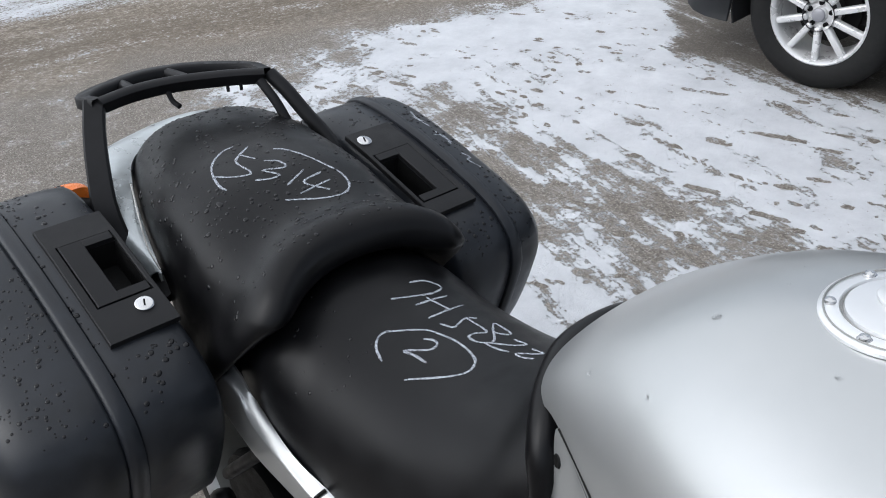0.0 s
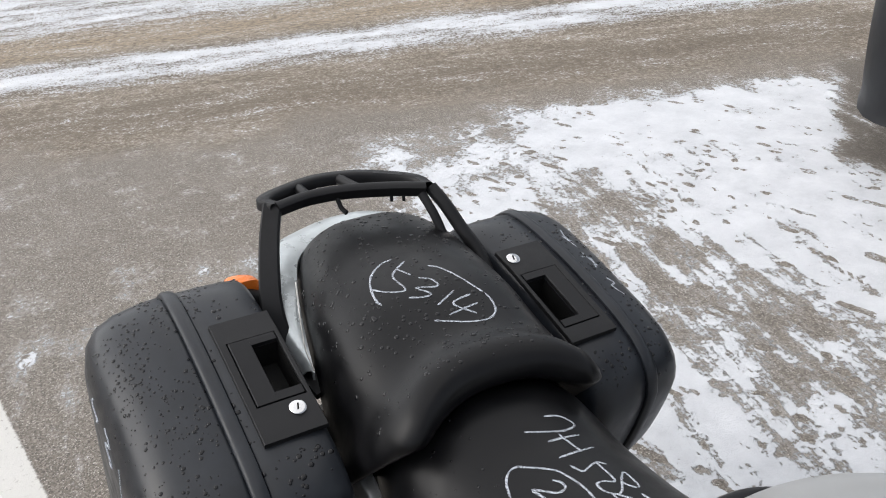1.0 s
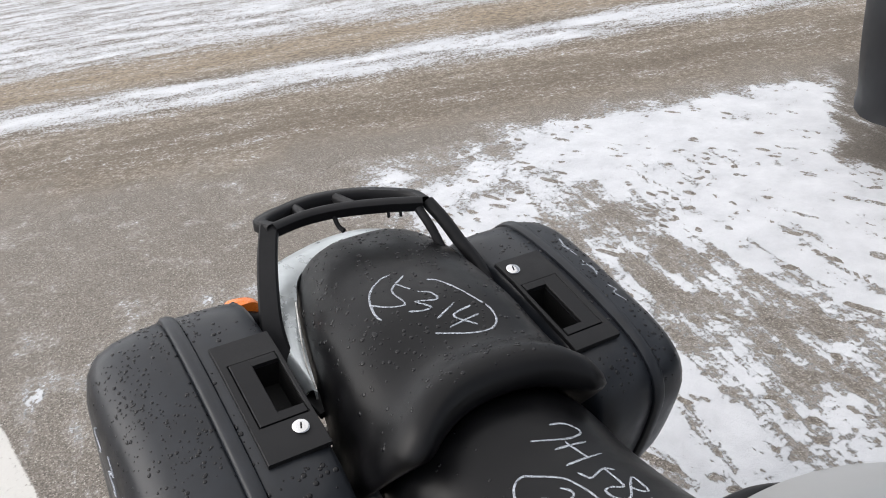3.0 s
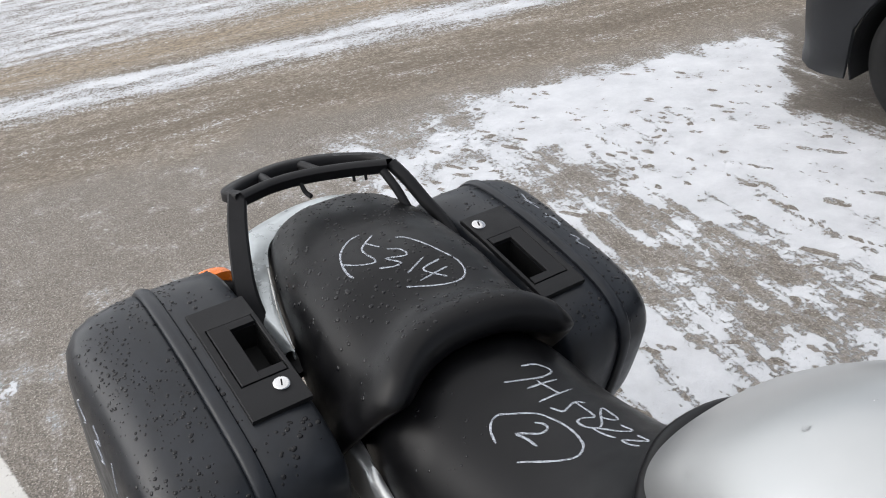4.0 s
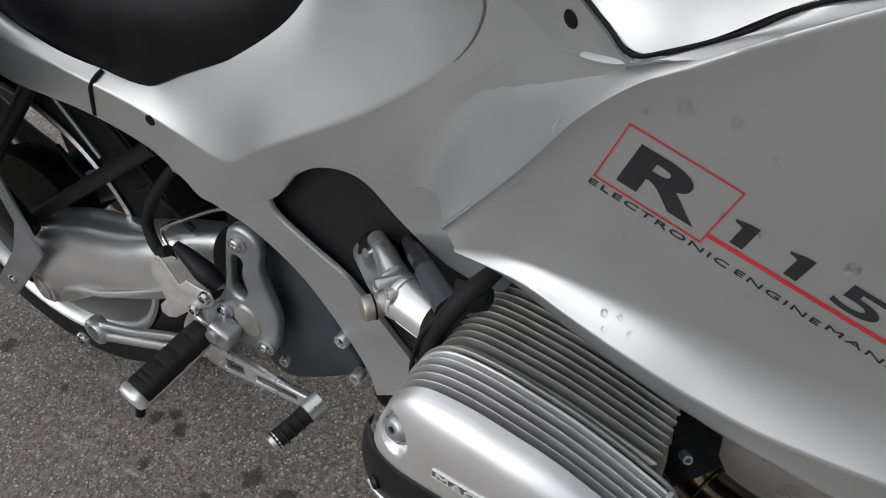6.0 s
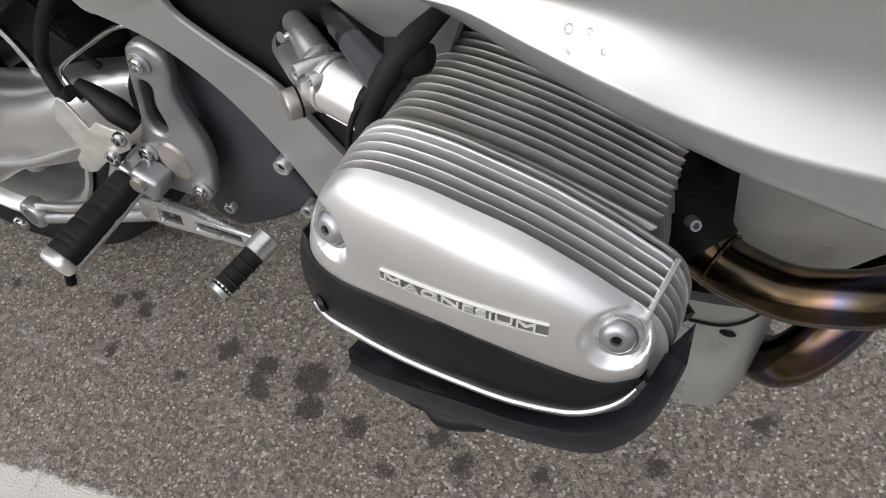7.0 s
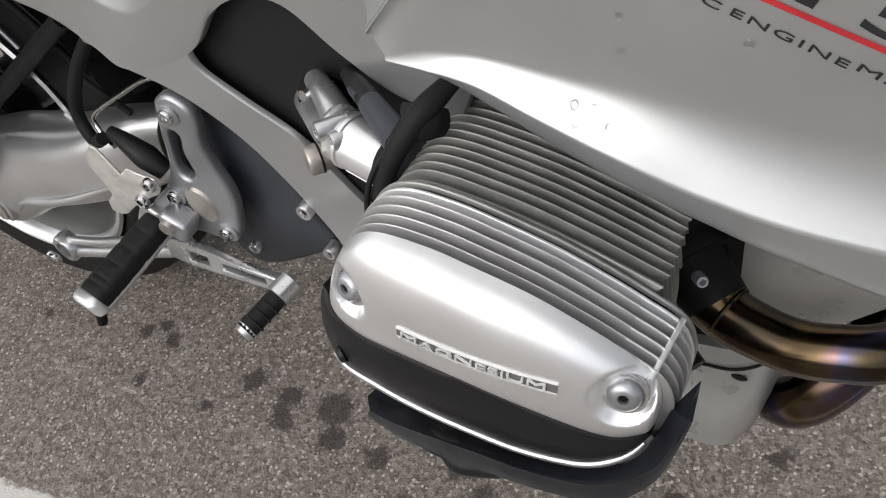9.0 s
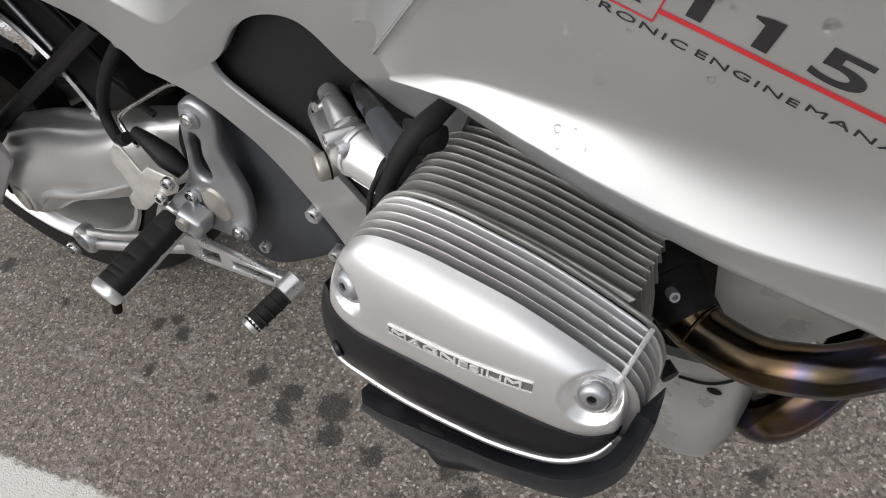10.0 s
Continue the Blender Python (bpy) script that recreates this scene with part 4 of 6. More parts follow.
# grab rail with luggage plate
def strap(pts, width, depth, across, n=40):
    """A flat bar along a smooth curve; across points along its width."""
    c = crv(pts, n)
    rings = []
    for i, p in enumerate(c):
        t = Vector(c[min(i + 1, n - 1)] - c[max(i - 1, 0)]).normalized()
        w = Vector(across) - t * t.dot(Vector(across))
        w.normalize()
        h = t.cross(w)
        q = i / (n - 1)
        a, b = np.interp(q, np.linspace(0, 1, len(width)), width) / 2, depth / 2
        rings.append([Vector(p) + w * (a * x) + h * (b * y) for x, y in ((1, 0.5), (0.8, 1), (-0.8, 1), (-1, 0.5), (-1, -0.5), (-0.8, -1), (0.8, -1), (1, -0.5))])
    return ringed(rings)


rail = part("grab_rail", strap([(-0.258, -0.120, 0.955), (-0.225, -0.140, 0.922), (-0.188, -0.158, 0.886), (-0.152, -0.172, 0.842), (-0.124, -0.172, 0.80), (-0.09, -0.162, 0.772), (-0.03, -0.150, 0.745)], [0.030, 0.031, 0.032, 0.034, 0.034, 0.028, 0.02], 0.016, (0.40, 1.0, 0.05)), PLASTIC, bike, "black grab rail and luggage plate", 30)
rail.location = (0, 0, -0.010)
part("far_rail", tube([(-0.208, 0.139, 0.948), (-0.18, 0.150, 0.925), (-0.15, 0.162, 0.892), (-0.11, 0.176, 0.852), (-0.05, 0.175, 0.79)], 0.0115, 8, 30), PLASTIC, rail)
part("far_brace", tube([(-0.205, 0.120, 0.942), (-0.175, 0.128, 0.91), (-0.15, 0.135, 0.87)], 0.008, 8, 16), PLASTIC, rail)
part("front_bar", strap([(-0.248, -0.118, 0.951), (-0.262, -0.060, 0.952), (-0.255, 0.0, 0.953), (-0.232, 0.07, 0.951), (-0.205, 0.128, 0.948)], [0.024, 0.024], 0.016, (0.5, 0.0, 1.0), 30), PLASTIC, rail)
ro = crv([(-0.245, -0.128, 0.954), (-0.285, -0.137, 0.952), (-0.305, -0.122, 0.951), (-0.322, -0.085, 0.951), (-0.338, -0.02, 0.952), (-0.322, 0.05, 0.952), (-0.285, 0.105, 0.951), (-0.245, 0.140, 0.950), (-0.205, 0.143, 0.949)], 50)
ri = crv([(-0.248, -0.108, 0.954), (-0.275, -0.116, 0.952), (-0.289, -0.105, 0.951), (-0.303, -0.075, 0.951), (-0.316, -0.018, 0.952), (-0.302, 0.043, 0.952), (-0.270, 0.093, 0.951), (-0.238, 0.120, 0.950), (-0.212, 0.124, 0.949)], 50)
up9 = np.array((0, 0, 0.009))
part("luggage_plate", join(sheet([ro - up9, ro + up9 * 0.6, ro * 0.85 + ri * 0.15 + up9, ro * 0.15 + ri * 0.85 + up9, ri + up9 * 0.6, ri - up9, ro - up9])[0], bmesh.new()), PLASTIC, rail)
for a, b in (((-0.268, -0.055, 0.951), (-0.312, -0.055, 0.951)), ((-0.247, 0.03, 0.952), (-0.312, 0.02, 0.952))):
    part("plate_web", tube([a, b], 0.009, 8), PLASTIC, rail)
part("hook", tube([(-0.256, -0.01, 0.945), (-0.247, -0.008, 0.93), (-0.235, -0.004, 0.924)], 0.0045, 6, 10), PLASTIC, rail)
for y in (0.075, 0.093):
    part("peg", tube([(-0.228 + (y - 0.075) * 0.5, y, 0.945), (-0.227 + (y - 0.075) * 0.5, y, 0.930)], 0.0028, 6), PLASTIC, rail)

# filler cap on the tank
fm = aim((0.816, -0.014, 1.0605), (-0.10, -0.08, 1.0))
filler = part("filler_ring", lathe([(0, 0.0), (0.050, 0.0), (0.050, 0.0025), (0.0475, 0.0042), (0.0375, 0.0045), (0.0365, 0.0025), (0.0350, 0.0025), (0.0340, 0.0052), (0.028, 0.0058), (0, 0.0062)], fm, 56), COVER, bike, "brushed round fuel filler")
# raised darker rings paint the shade of the filler's grooves
for rr, hh in ((0.0357, 0.0030), (0.0465, 0.0046)):
    part("groove_shade_ring", lathe([(rr - 0.0007, hh), (rr, hh + 0.0005), (rr + 0.0007, hh)], fm, 56), FIN, filler)
for i in range(6):
    a = radians(i * 60 + 15)
    part("filler_screw", lathe([(0, 0.0075), (0.0018, 0.0062), (0.0034, 0.0062), (0.0036, 0.0045), (0.0046, 0.0044)], fm @ Matrix.Translation((0.0425 * math.cos(a), 0.0425 * math.sin(a), 0)), 12), CHROME, filler)
part("cap_flap", plate([(0.020 * math.cos(a) - 0.002, 0.011 * math.sin(a)) for a in np.linspace(0, 2 * math.pi, 28, endpoint=False)], 0.0025, fm @ pose(0, 0, 0.006, 0, 0, 25), bevel=0.0008), COVER, filler)
part("cap_key", box((0.016, 0.004, 0.002), fm @ pose(0.026, -0.004, 0.0065, 0, 0, 20), 0.0006), CHROME, filler)

# valve cover furniture
ctree = BVHTree.FromPolygons([v.co[:] for v in cover_face.data.vertices], [p.vertices[:] for p in cover_face.data.polygons])


def face_y(x, z):
    hit = ctree.ray_cast(Vector((x, -0.6, z)), Vector((0, 1, 0)))[0]
    return hit.y if hit else -0.335


for x, z in COVER_BOLTS:
    m = aim((x, face_y(x, z) + 0.0005, z), (-0.25 if x < 0.9 else 0.12, -0.9, 0.30))
    part("washer", lathe([(0.0138, -0.006), (0.0144, 0.0002), (0.0138, 0.0014), (0.0115, 0.0014), (0.0110, 0.0004), (0.010, 0.0004)], m, 36), ALLOY, cover)
    part("cover_bolt", lathe([(0.0104, 0.0), (0.0106, 0.002), (0.0100, 0.0046), (0.0080, 0.0066), (0.0056, 0.0074), (0.0034, 0.0074), (0.0030, 0.0050), (0, 0.0050)], m, 32), BRACKET, cover, "bright cover bolt")
    part("bolt_socket", lathe([(0, 0.0056), (0.0030, 0.0056)], m, 6), DARK, cover)
part("corner_rib", tube([(0.9835, -0.2745, 0.5325), (0.9775, -0.3215, 0.5305)], 0.0019, 8), COVER, cover)


def lettering(name, body, size, m, material, parent, depth=0.0004, bold=0.0, spacing=1.0, label=""):
    """A word in the built-in font, as a mesh in the xy plane of m."""
    cu = bpy.data.curves.new(name, 'FONT')
    cu.body, cu.size, cu.extrude, cu.offset, cu.space_character = body, size, depth, bold, spacing
    tmp = bpy.data.objects.new(name, cu)
    scene.collection.objects.link(tmp)
    me = bpy.data.meshes.new_from_object(tmp.evaluated_get(bpy.context.evaluated_depsgraph_get()))
    bpy.data.objects.remove(tmp)
    me.transform(m)
    me.materials.clear()
    me.materials.append(material)
    ob = new(name, me)
    ob.parent = parent
    return tagged(ob, label)


def lay(ob, height, depth_scale=1.0):
    """Lays a word drawn at y = 0 onto the surface y = height(x, z), its relief outwards."""
    for v in ob.data.vertices:
        v.co.y = height(v.co.x, v.co.z) - 0.0005 + v.co.y * depth_scale
    return ob


def diced(bm, cut=0.012):
    long = [e for e in bm.edges if e.calc_length() > cut]
    if long:
        bmesh.ops.subdivide_edges(bm, edges=long, cuts=8)
    return bm


WORDLIGHT = surface("pale_letter", (0.60, 0.60, 0.59), 0.42, metal=0.25, vary=0.03, relief=0.0)
# ground of the word darkened for the shadows round its raised letters
WORDGROUND = surface("shadowed_cast_ground", (0.10, 0.10, 0.095), 0.6, metal=0.0, vary=0.15, relief=0.0)
# raised word on the valve cover
wx, wz, turn = 0.829, 0.5345, radians(5.0)
we = (wx + 0.098 * math.cos(turn), wz - 0.098 * math.sin(turn))
w0, w1, w2 = (Vector((x, face_y(x, z), z)) for x, z in ((wx, wz), we, ((wx + we[0]) / 2, wz + 0.006)))
along = (w1 - w0).normalized()
out = along.cross((w2 - w0) - along * (w2 - w0).dot(along)).normalized()
if out.y > 0:
    out = -out
rise = out.cross(along)
wm = Matrix((along, rise, out)).transposed().to_4x4()
wm.translation = w0
wm = wm @ Matrix.Diagonal((1, 0.52, 1, 1))


def wrap(ob):
    """Wraps a flat piece of the word round the cover, keeping its height over it."""
    for v in ob.data.vertices:
        h = (v.co - w0).dot(out)
        q = v.co - out * h
        q.y = face_y(q.x, q.z)
        v.co = q + out * h
    return ob


wrap(part("word_ground", diced(plate([(-0.002, -0.003), (0.102, -0.003), (0.102, 0.0145), (-0.002, 0.0145)], 0.0004, wm)), WORDGROUND, cover, smooth=0))
wrap(lettering("cover_word", "MAGNESIUM", 0.0166, wm @ Matrix.Translation((0, 0, 0.0011)) @ Matrix.Diagonal((1.08, 1, 1, 1)), WORDLIGHT, cover, 0.0007, -0.0002, 0.93))
for v in (-0.0026, 0.0140):
    wrap(part("word_bar", diced(box((0.104, 0.0011, 0.0014), wm @ pose(0.050, v, 0.0007))), WORDLIGHT, cover))

# crash guard under the cover: inner top edge, outer rim and lower rim
G_TOP = crv([(0.771, -0.332, 0.417), (0.794, -0.336, 0.420), (0.820, -0.340, 0.428), (0.864, -0.343, 0.433), (0.903, -0.343, 0.433), (0.939, -0.340, 0.439), (0.960, -0.336, 0.446), (0.972, -0.331, 0.453), (0.980, -0.326, 0.466), (0.988, -0.318, 0.493), (0.996, -0.312, 0.523)], 60)
G_RIM = crv([(0.782, -0.345, 0.423), (0.804, -0.351, 0.430), (0.829, -0.355, 0.438), (0.872, -0.358, 0.445), (0.910, -0.358, 0.445), (0.945, -0.355, 0.447), (0.964, -0.350, 0.452), (0.977, -0.344, 0.458), (0.990, -0.337, 0.472), (0.998, -0.328, 0.498), (1.006, -0.318, 0.532)], 60)
G_LOW = crv([(0.775, -0.343, 0.408), (0.799, -0.349, 0.410), (0.822, -0.352, 0.410), (0.866, -0.355, 0.415), (0.906, -0.355, 0.417), (0.943, -0.352, 0.418), (0.963, -0.347, 0.420), (0.979, -0.341, 0.434), (0.991, -0.334, 0.453), (1.000, -0.326, 0.486), (1.008, -0.315, 0.528)], 60)
rings = []
for a, b, c in zip(G_TOP[:55], G_RIM[:55], G_LOW[:55]):
    back = c + np.array((-0.002, 0.022, -0.004))
    rings.append([a + (0, 0.004, -0.002), a, a * 0.9 + b * 0.1 + (0, 0, 0.0006), a * 0.5 + b * 0.5, a * 0.12 + b * 0.88, b + (0, 0, -0.0006), b * 0.85 + c * 0.15, b * 0.5 + c * 0.5 + (0, -0.0012, 0), b * 0.12 + c * 0.88, c, c * 0.85 + back * 0.15 + (0, 0, -0.001), back, back + (0, 0.004, 0.010)])
guard = part("crash_guard", ringed(rings), GUARDBLACK, bike, "black plastic crash guard under the valve cover", 35)
part("guard_stay", blob([(0.832, -0.335, 0.396, 0.010, 0.008), (0.850, -0.338, 0.390, 0.014, 0.010), (0.880, -0.336, 0.394, 0.010, 0.009)], 12, 10), PLASTIC, guard)
part("guard_strap", tube([(0.806, -0.335, 0.402), (0.822, -0.340, 0.396), (0.846, -0.342, 0.392)], [0.005, 0.006, 0.005], 8, 10), PLASTIC, guard)
part("scuff", blob([(0.838, -0.3505, 0.4395, 0.001, 0.0004), (0.848, -0.3515, 0.4405, 0.004, 0.0008), (0.862, -0.3535, 0.4415, 0.002, 0.0005)], 8, 8), DARK, guard)
part("band_plug", lathe([(0, 0.002), (0.004, 0.002), (0.006, 0.001), (0.0068, -0.002)], aim((0.766, -0.3385, 0.475), (-0.6, -0.8, -0.1)), 14), GUARDBLACK, guard)

# throttle body between panel and cylinder
BX = Vector((0.965, -0.225, -0.10)).normalized()
barrel_a = Vector((0.715, -0.206, 0.549))
tb = part("throttle_body", tube([(0.640, -0.150, 0.530), (0.668, -0.172, 0.535), (0.694, -0.192, 0.545), (0.716, -0.204, 0.549)], [0.015, 0.0165, 0.019, 0.0215], 24, 16), ALLOY, bike, "cast alloy throttle body")
part("barrel", lathe([(0, -0.012), (0.0195, -0.010), (0.0205, 0.0), (0.0218, 0.001), (0.0218, 0.004), (0.0205, 0.005), (0.0205, 0.040), (0.0220, 0.041), (0.0220, 0.052)], aim(barrel_a, BX), 44), COVER, tb, "bright ribbed barrel")
for i in range(4):
    part("barrel_rib", tube([tuple(barrel_a + BX * u + Vector((0, -0.0212 * math.cos(radians(40 + 9 * i)), -0.0212 * math.sin(radians(40 + 9 * i))))) for u in (0.004, 0.022, 0.040)], 0.0009, 6, 8), ALLOY, tb)
part("neck", tube([(0.664, -0.166, 0.566), (0.684, -0.182, 0.566), (0.704, -0.198, 0.562)], [0.009, 0.011, 0.013], 18, 10), ALLOY, tb)
part("idle_cap", lathe([(0.0105, -0.030), (0.0110, -0.012), (0.0118, -0.011), (0.0118, -0.002), (0.0112, 0.0), (0.0104, 0.0006), (0, 0.0006)], aim((0.686, -0.226, 0.537), (-0.62, -0.75, 0.05)), 32), PALECAP, tb, "round idle valve cap")
part("idle_collar", lathe([(0.0112, -0.001), (0.0122, -0.0008), (0.0122, 0.0008), (0.0112, 0.001)], aim((0.6925, -0.2185, 0.5365), (-0.62, -0.75, 0.05)), 32), DARK, tb)
for p in ((0.699, -0.222, 0.5655), (0.712, -0.224, 0.5605)):
    part("adjuster", lathe([(0.0074, -0.026), (0.0076, -0.003), (0.0070, 0.0), (0.0052, 0.0), (0.0044, -0.0025), (0, -0.0025)], aim(p, (-0.55, -0.80, 0.10)), 20), ALLOY, tb)
    part("adjuster_screw", lathe([(0, 0.0004), (0.0026, 0.0002), (0.0030, -0.002)], aim(p, (-0.55, -0.80, 0.10)), 12), CHROME, tb)
part("injector", tube([(0.735, -0.197, 0.582), (0.752, -0.209, 0.579), (0.772, -0.222, 0.575)], [0.0095, 0.0105, 0.0125], 20, 10), GREYCOVER, tb)
part("injector_plug", tube([(0.706, -0.176, 0.588), (0.722, -0.188, 0.585), (0.736, -0.197, 0.582)], [0.0065, 0.0085, 0.0095], 12, 8), PLASTIC, tb)
part("injector_clip", box((0.012, 0.004, 0.006), pose(0.722, -0.197, 0.587, 0, 0, -35), 0.001), GREYCOVER, tb)
part("pulley", lathe([(0.008, 0), (0.020, 0.0), (0.021, 0.002), (0.018, 0.003), (0.021, 0.006), (0.008, 0.006)], aim((0.664, -0.168, 0.545), (-0.3, -0.9, 0.3)), 28), DARK, tb)
part("spindle", tube([(0.672, -0.168, 0.562), (0.668, -0.190, 0.568)], [0.004, 0.0045], 10), CHROME, tb)
part("intake_rubber", tube([(0.760, -0.218, 0.546), (0.785, -0.224, 0.548), (0.815, -0.220, 0.548)], [0.0240, 0.0250, 0.026], 20, 12), RUBBER, bike, "black rubber intake sleeve")
part("clamp_wire", tube([(0.786, -0.236, 0.602), (0.776, -0.247, 0.585), (0.765, -0.253, 0.568), (0.759, -0.257, 0.548), (0.757, -0.262, 0.520), (0.757, -0.266, 0.49)], 0.0022, 8, 24), RUBBER, bike)
part("cable_boot", tube([(0.812, -0.200, 0.622), (0.800, -0.225, 0.612), (0.788, -0.240, 0.597), (0.778, -0.250, 0.575), (0.770, -0.257, 0.55), (0.764, -0.264, 0.51)], [0.006, 0.009, 0.008, 0.006, 0.005, 0.004], 12, 24), RUBBER, bike, "black rubber cable boot")
part("plug_cap", blob([(0.782, -0.225, 0.606, 0.004, 0.006), (0.796, -0.230, 0.603, 0.010, 0.012), (0.810, -0.222, 0.600, 0.008, 0.009)], 12, 12), RUBBER, bike, "black spark plug cap")
part("inset_hole", lathe([(0, 0.0004), (0.031, 0.0006), (0.0315, 0.0025), (0.0335, 0.003), (0.0345, 0.0)], aim((0.668, -0.1562, 0.533), (0, -1, 0)), 40), DARK, bike)

# exhaust
HEADER = bpy.data.materials.new("header_pipe")
HEADER.use_nodes = True
hn, hl = HEADER.node_tree.nodes, HEADER.node_tree.links
hb = hn["Principled BSDF"]
hb.inputs["Metallic"].default_value = 1.0
hf, hg = noise_tex(hn, hl, 9, 3), noise_tex(hn, hl, 90, 4)
tint = ramp(hn, hl, hf, [(0.30, (0.030, 0.028, 0.027)), (0.44, (0.045, 0.034, 0.022)), (0.50, (0.10, 0.07, 0.038)), (0.54, (0.12, 0.08, 0.085)), (0.57, (0.07, 0.07, 0.11)), (0.66, (0.055, 0.043, 0.026))])
hl.new(tint, hb.inputs["Base Color"])
hl.new(ramp(hn, hl, hg, [(0.3, (0.15,) * 3), (0.7, (0.27,) * 3)]), hb.inputs["Roughness"])
header = part("exhaust_header", tube([(0.950, -0.165, 0.500), (0.972, -0.190, 0.478), (0.997, -0.205, 0.464), (1.022, -0.214, 0.463), (1.047, -0.220, 0.465), (1.072, -0.222, 0.473), (1.098, -0.216, 0.479), (1.14, -0.18, 0.48), (1.175, -0.10, 0.45), (1.16, -0.03, 0.36)], [0.0245, 0.0235, 0.0205, 0.0190] + [0.0188] * 10, 28, 80), HEADER, bike, "heat-tinted exhaust header pipe")
part("header_collar", tube([(0.945, -0.160, 0.504), (0.966, -0.184, 0.484), (0.990, -0.201, 0.467)], [0.027, 0.0262, 0.0222], 24, 14), DARK, header, "blackened pipe collar")
part("weld_bead", lathe([(0.0204, -0.0016), (0.0214, 0.0), (0.0204, 0.0016)], aim((0.999, -0.2056, 0.4640), (0.95, -0.38, -0.20)), 28), HEADER, header)
part("header_flange", lathe([(0.022, -0.012), (0.029, -0.012), (0.030, -0.004), (0.029, 0.001), (0.024, 0.003)], aim((0.966, -0.184, 0.484), (0.7, -0.6, -0.45)), 24), DARK, header)
part("exhaust_crossover", tube([(0.98, 0.05, 0.18), (1.02, -0.06, 0.205), (1.055, -0.11, 0.245), (1.09, -0.10, 0.30), (1.12, -0.05, 0.36)], 0.024, 20, 40), HEADER, bike, "lower exhaust pipe")
bolt(0.978, -0.216, 0.505, 0.0045, 0.010, header, "flange_nut", (0.5, -0.75, 0.45), BRACKET)
part("sump_stub", tube([(0.975, -0.205, 0.405), (0.984, -0.212, 0.402)], 0.0075, 10), PLASTIC, bike, "black rubber stub")

# chin panel in front of the engine
LOWGREY = surface("lower_fairing_paint", (0.29, 0.29, 0.28), 0.34, metal=0.4, vary=0.08, scale=15, relief=0.0, coat=0.3)
ct = crv([(0.935, -0.145, 0.345), (0.968, -0.150, 0.346), (1.011, -0.150, 0.352), (1.030, -0.145, 0.352), (1.042, -0.120, 0.345)], 24)
cb = crv([(0.935, -0.140, 0.198), (0.975, -0.150, 0.196), (1.008, -0.150, 0.204), (1.027, -0.135, 0.226), (1.034, -0.110, 0.235)], 24)
chin = part("chin_panel", thick(sheet([ct + np.array((0, 0.01, 0.0)), ct] + [ct * (1 - k) + cb * k + np.array((0, -0.006 * math.sin(k * math.pi), 0)) for k in np.linspace(0.05, 1, 8)] + [cb + np.array((0, 0.02, -0.004))])[0], 0.003), LOWGREY, bike, "grey silver chin panel")
part("chin_gap", tube([(0.978, -0.1545, 0.326), (1.002, -0.1550, 0.330), (1.020, -0.1520, 0.339), (1.033, -0.1450, 0.350)], 0.0014, 6, 20), DARK, chin)
part("chin_slot", lathe([(0, 0.001), (0.006, 0.001), (0.007, 0)], aim((1.010, -0.1545, 0.322), (0, -1, 0.1)) @ Matrix.Diagonal((1, 0.5, 1, 1)), 14), DARK, chin)
ct = crv([(0.997, -0.168, 0.530), (1.02, -0.172, 0.535), (1.06, -0.172, 0.530), (1.12, -0.165, 0.530)], 24)
cb = crv([(0.999, -0.166, 0.458), (1.02, -0.168, 0.430), (1.06, -0.164, 0.425), (1.10, -0.155, 0.455)], 24)
part("inner_fairing", thick(sheet([ct * (1 - k) + cb * k for k in np.linspace(0, 1, 6)])[0], 0.003), LOWGREY, bike, "grey inner fairing panel")

# dark engine mass and frame behind
part("engine_block", box((0.40, 0.22, 0.40), pose(0.78, 0.0, 0.41), 0.03), DARK, bike, "black engine block")
# black box added to fill the dark gap between cylinder and inner fairing
part("port_gap_filler", box((0.10, 0.16, 0.26), pose(1.0, -0.07, 0.52), 0.02), DARK, bike)
part("air_box", box((0.34, 0.24, 0.20), pose(0.77, 0.0, 0.68), 0.03), DARK, bike)
part("gearbox", box((0.28, 0.20, 0.24), pose(0.52, 0.0, 0.40), 0.03), DARK, bike)
# black box added to black out the see-through space under the seat
part("under_seat_filler", box((0.26, 0.14, 0.20), pose(0.20, 0.0, 0.55), 0.02), DARK, bike)
part("inner_frame", box((0.40, 0.20, 0.10), pose(0.42, 0.0, 0.635), 0.02), DARK, bike)
fender = [[(-0.005 + r * math.cos(a), y, 0.306 + r * math.sin(a)) for a in np.linspace(radians(20), radians(150), 24)] for r, y in ((0.335, -0.10), (0.345, -0.07), (0.348, 0.0), (0.345, 0.07), (0.335, 0.10))]
part("rear_fender", thick(sheet(fender)[0], 0.004), PLASTIC, bike, "black rear mudguard")
part("tail_underside", box((0.42, 0.22, 0.06), pose(-0.02, 0.01, 0.70), 0.02), DARK, bike)

# grey cover plate ahead of the footrest
part("gear_cover", plate(crv([(0.478, 0.510), (0.530, 0.485), (0.565, 0.440), (0.592, 0.376), (0.610, 0.338), (0.600, 0.325), (0.554, 0.294), (0.498, 0.266), (0.468, 0.276), (0.462, 0.30), (0.470, 0.38)], 60, True).tolist(), 0.03, on_side(-0.115), bevel=0.006), GREYCOVER, bike, "dark grey gearbox cover")
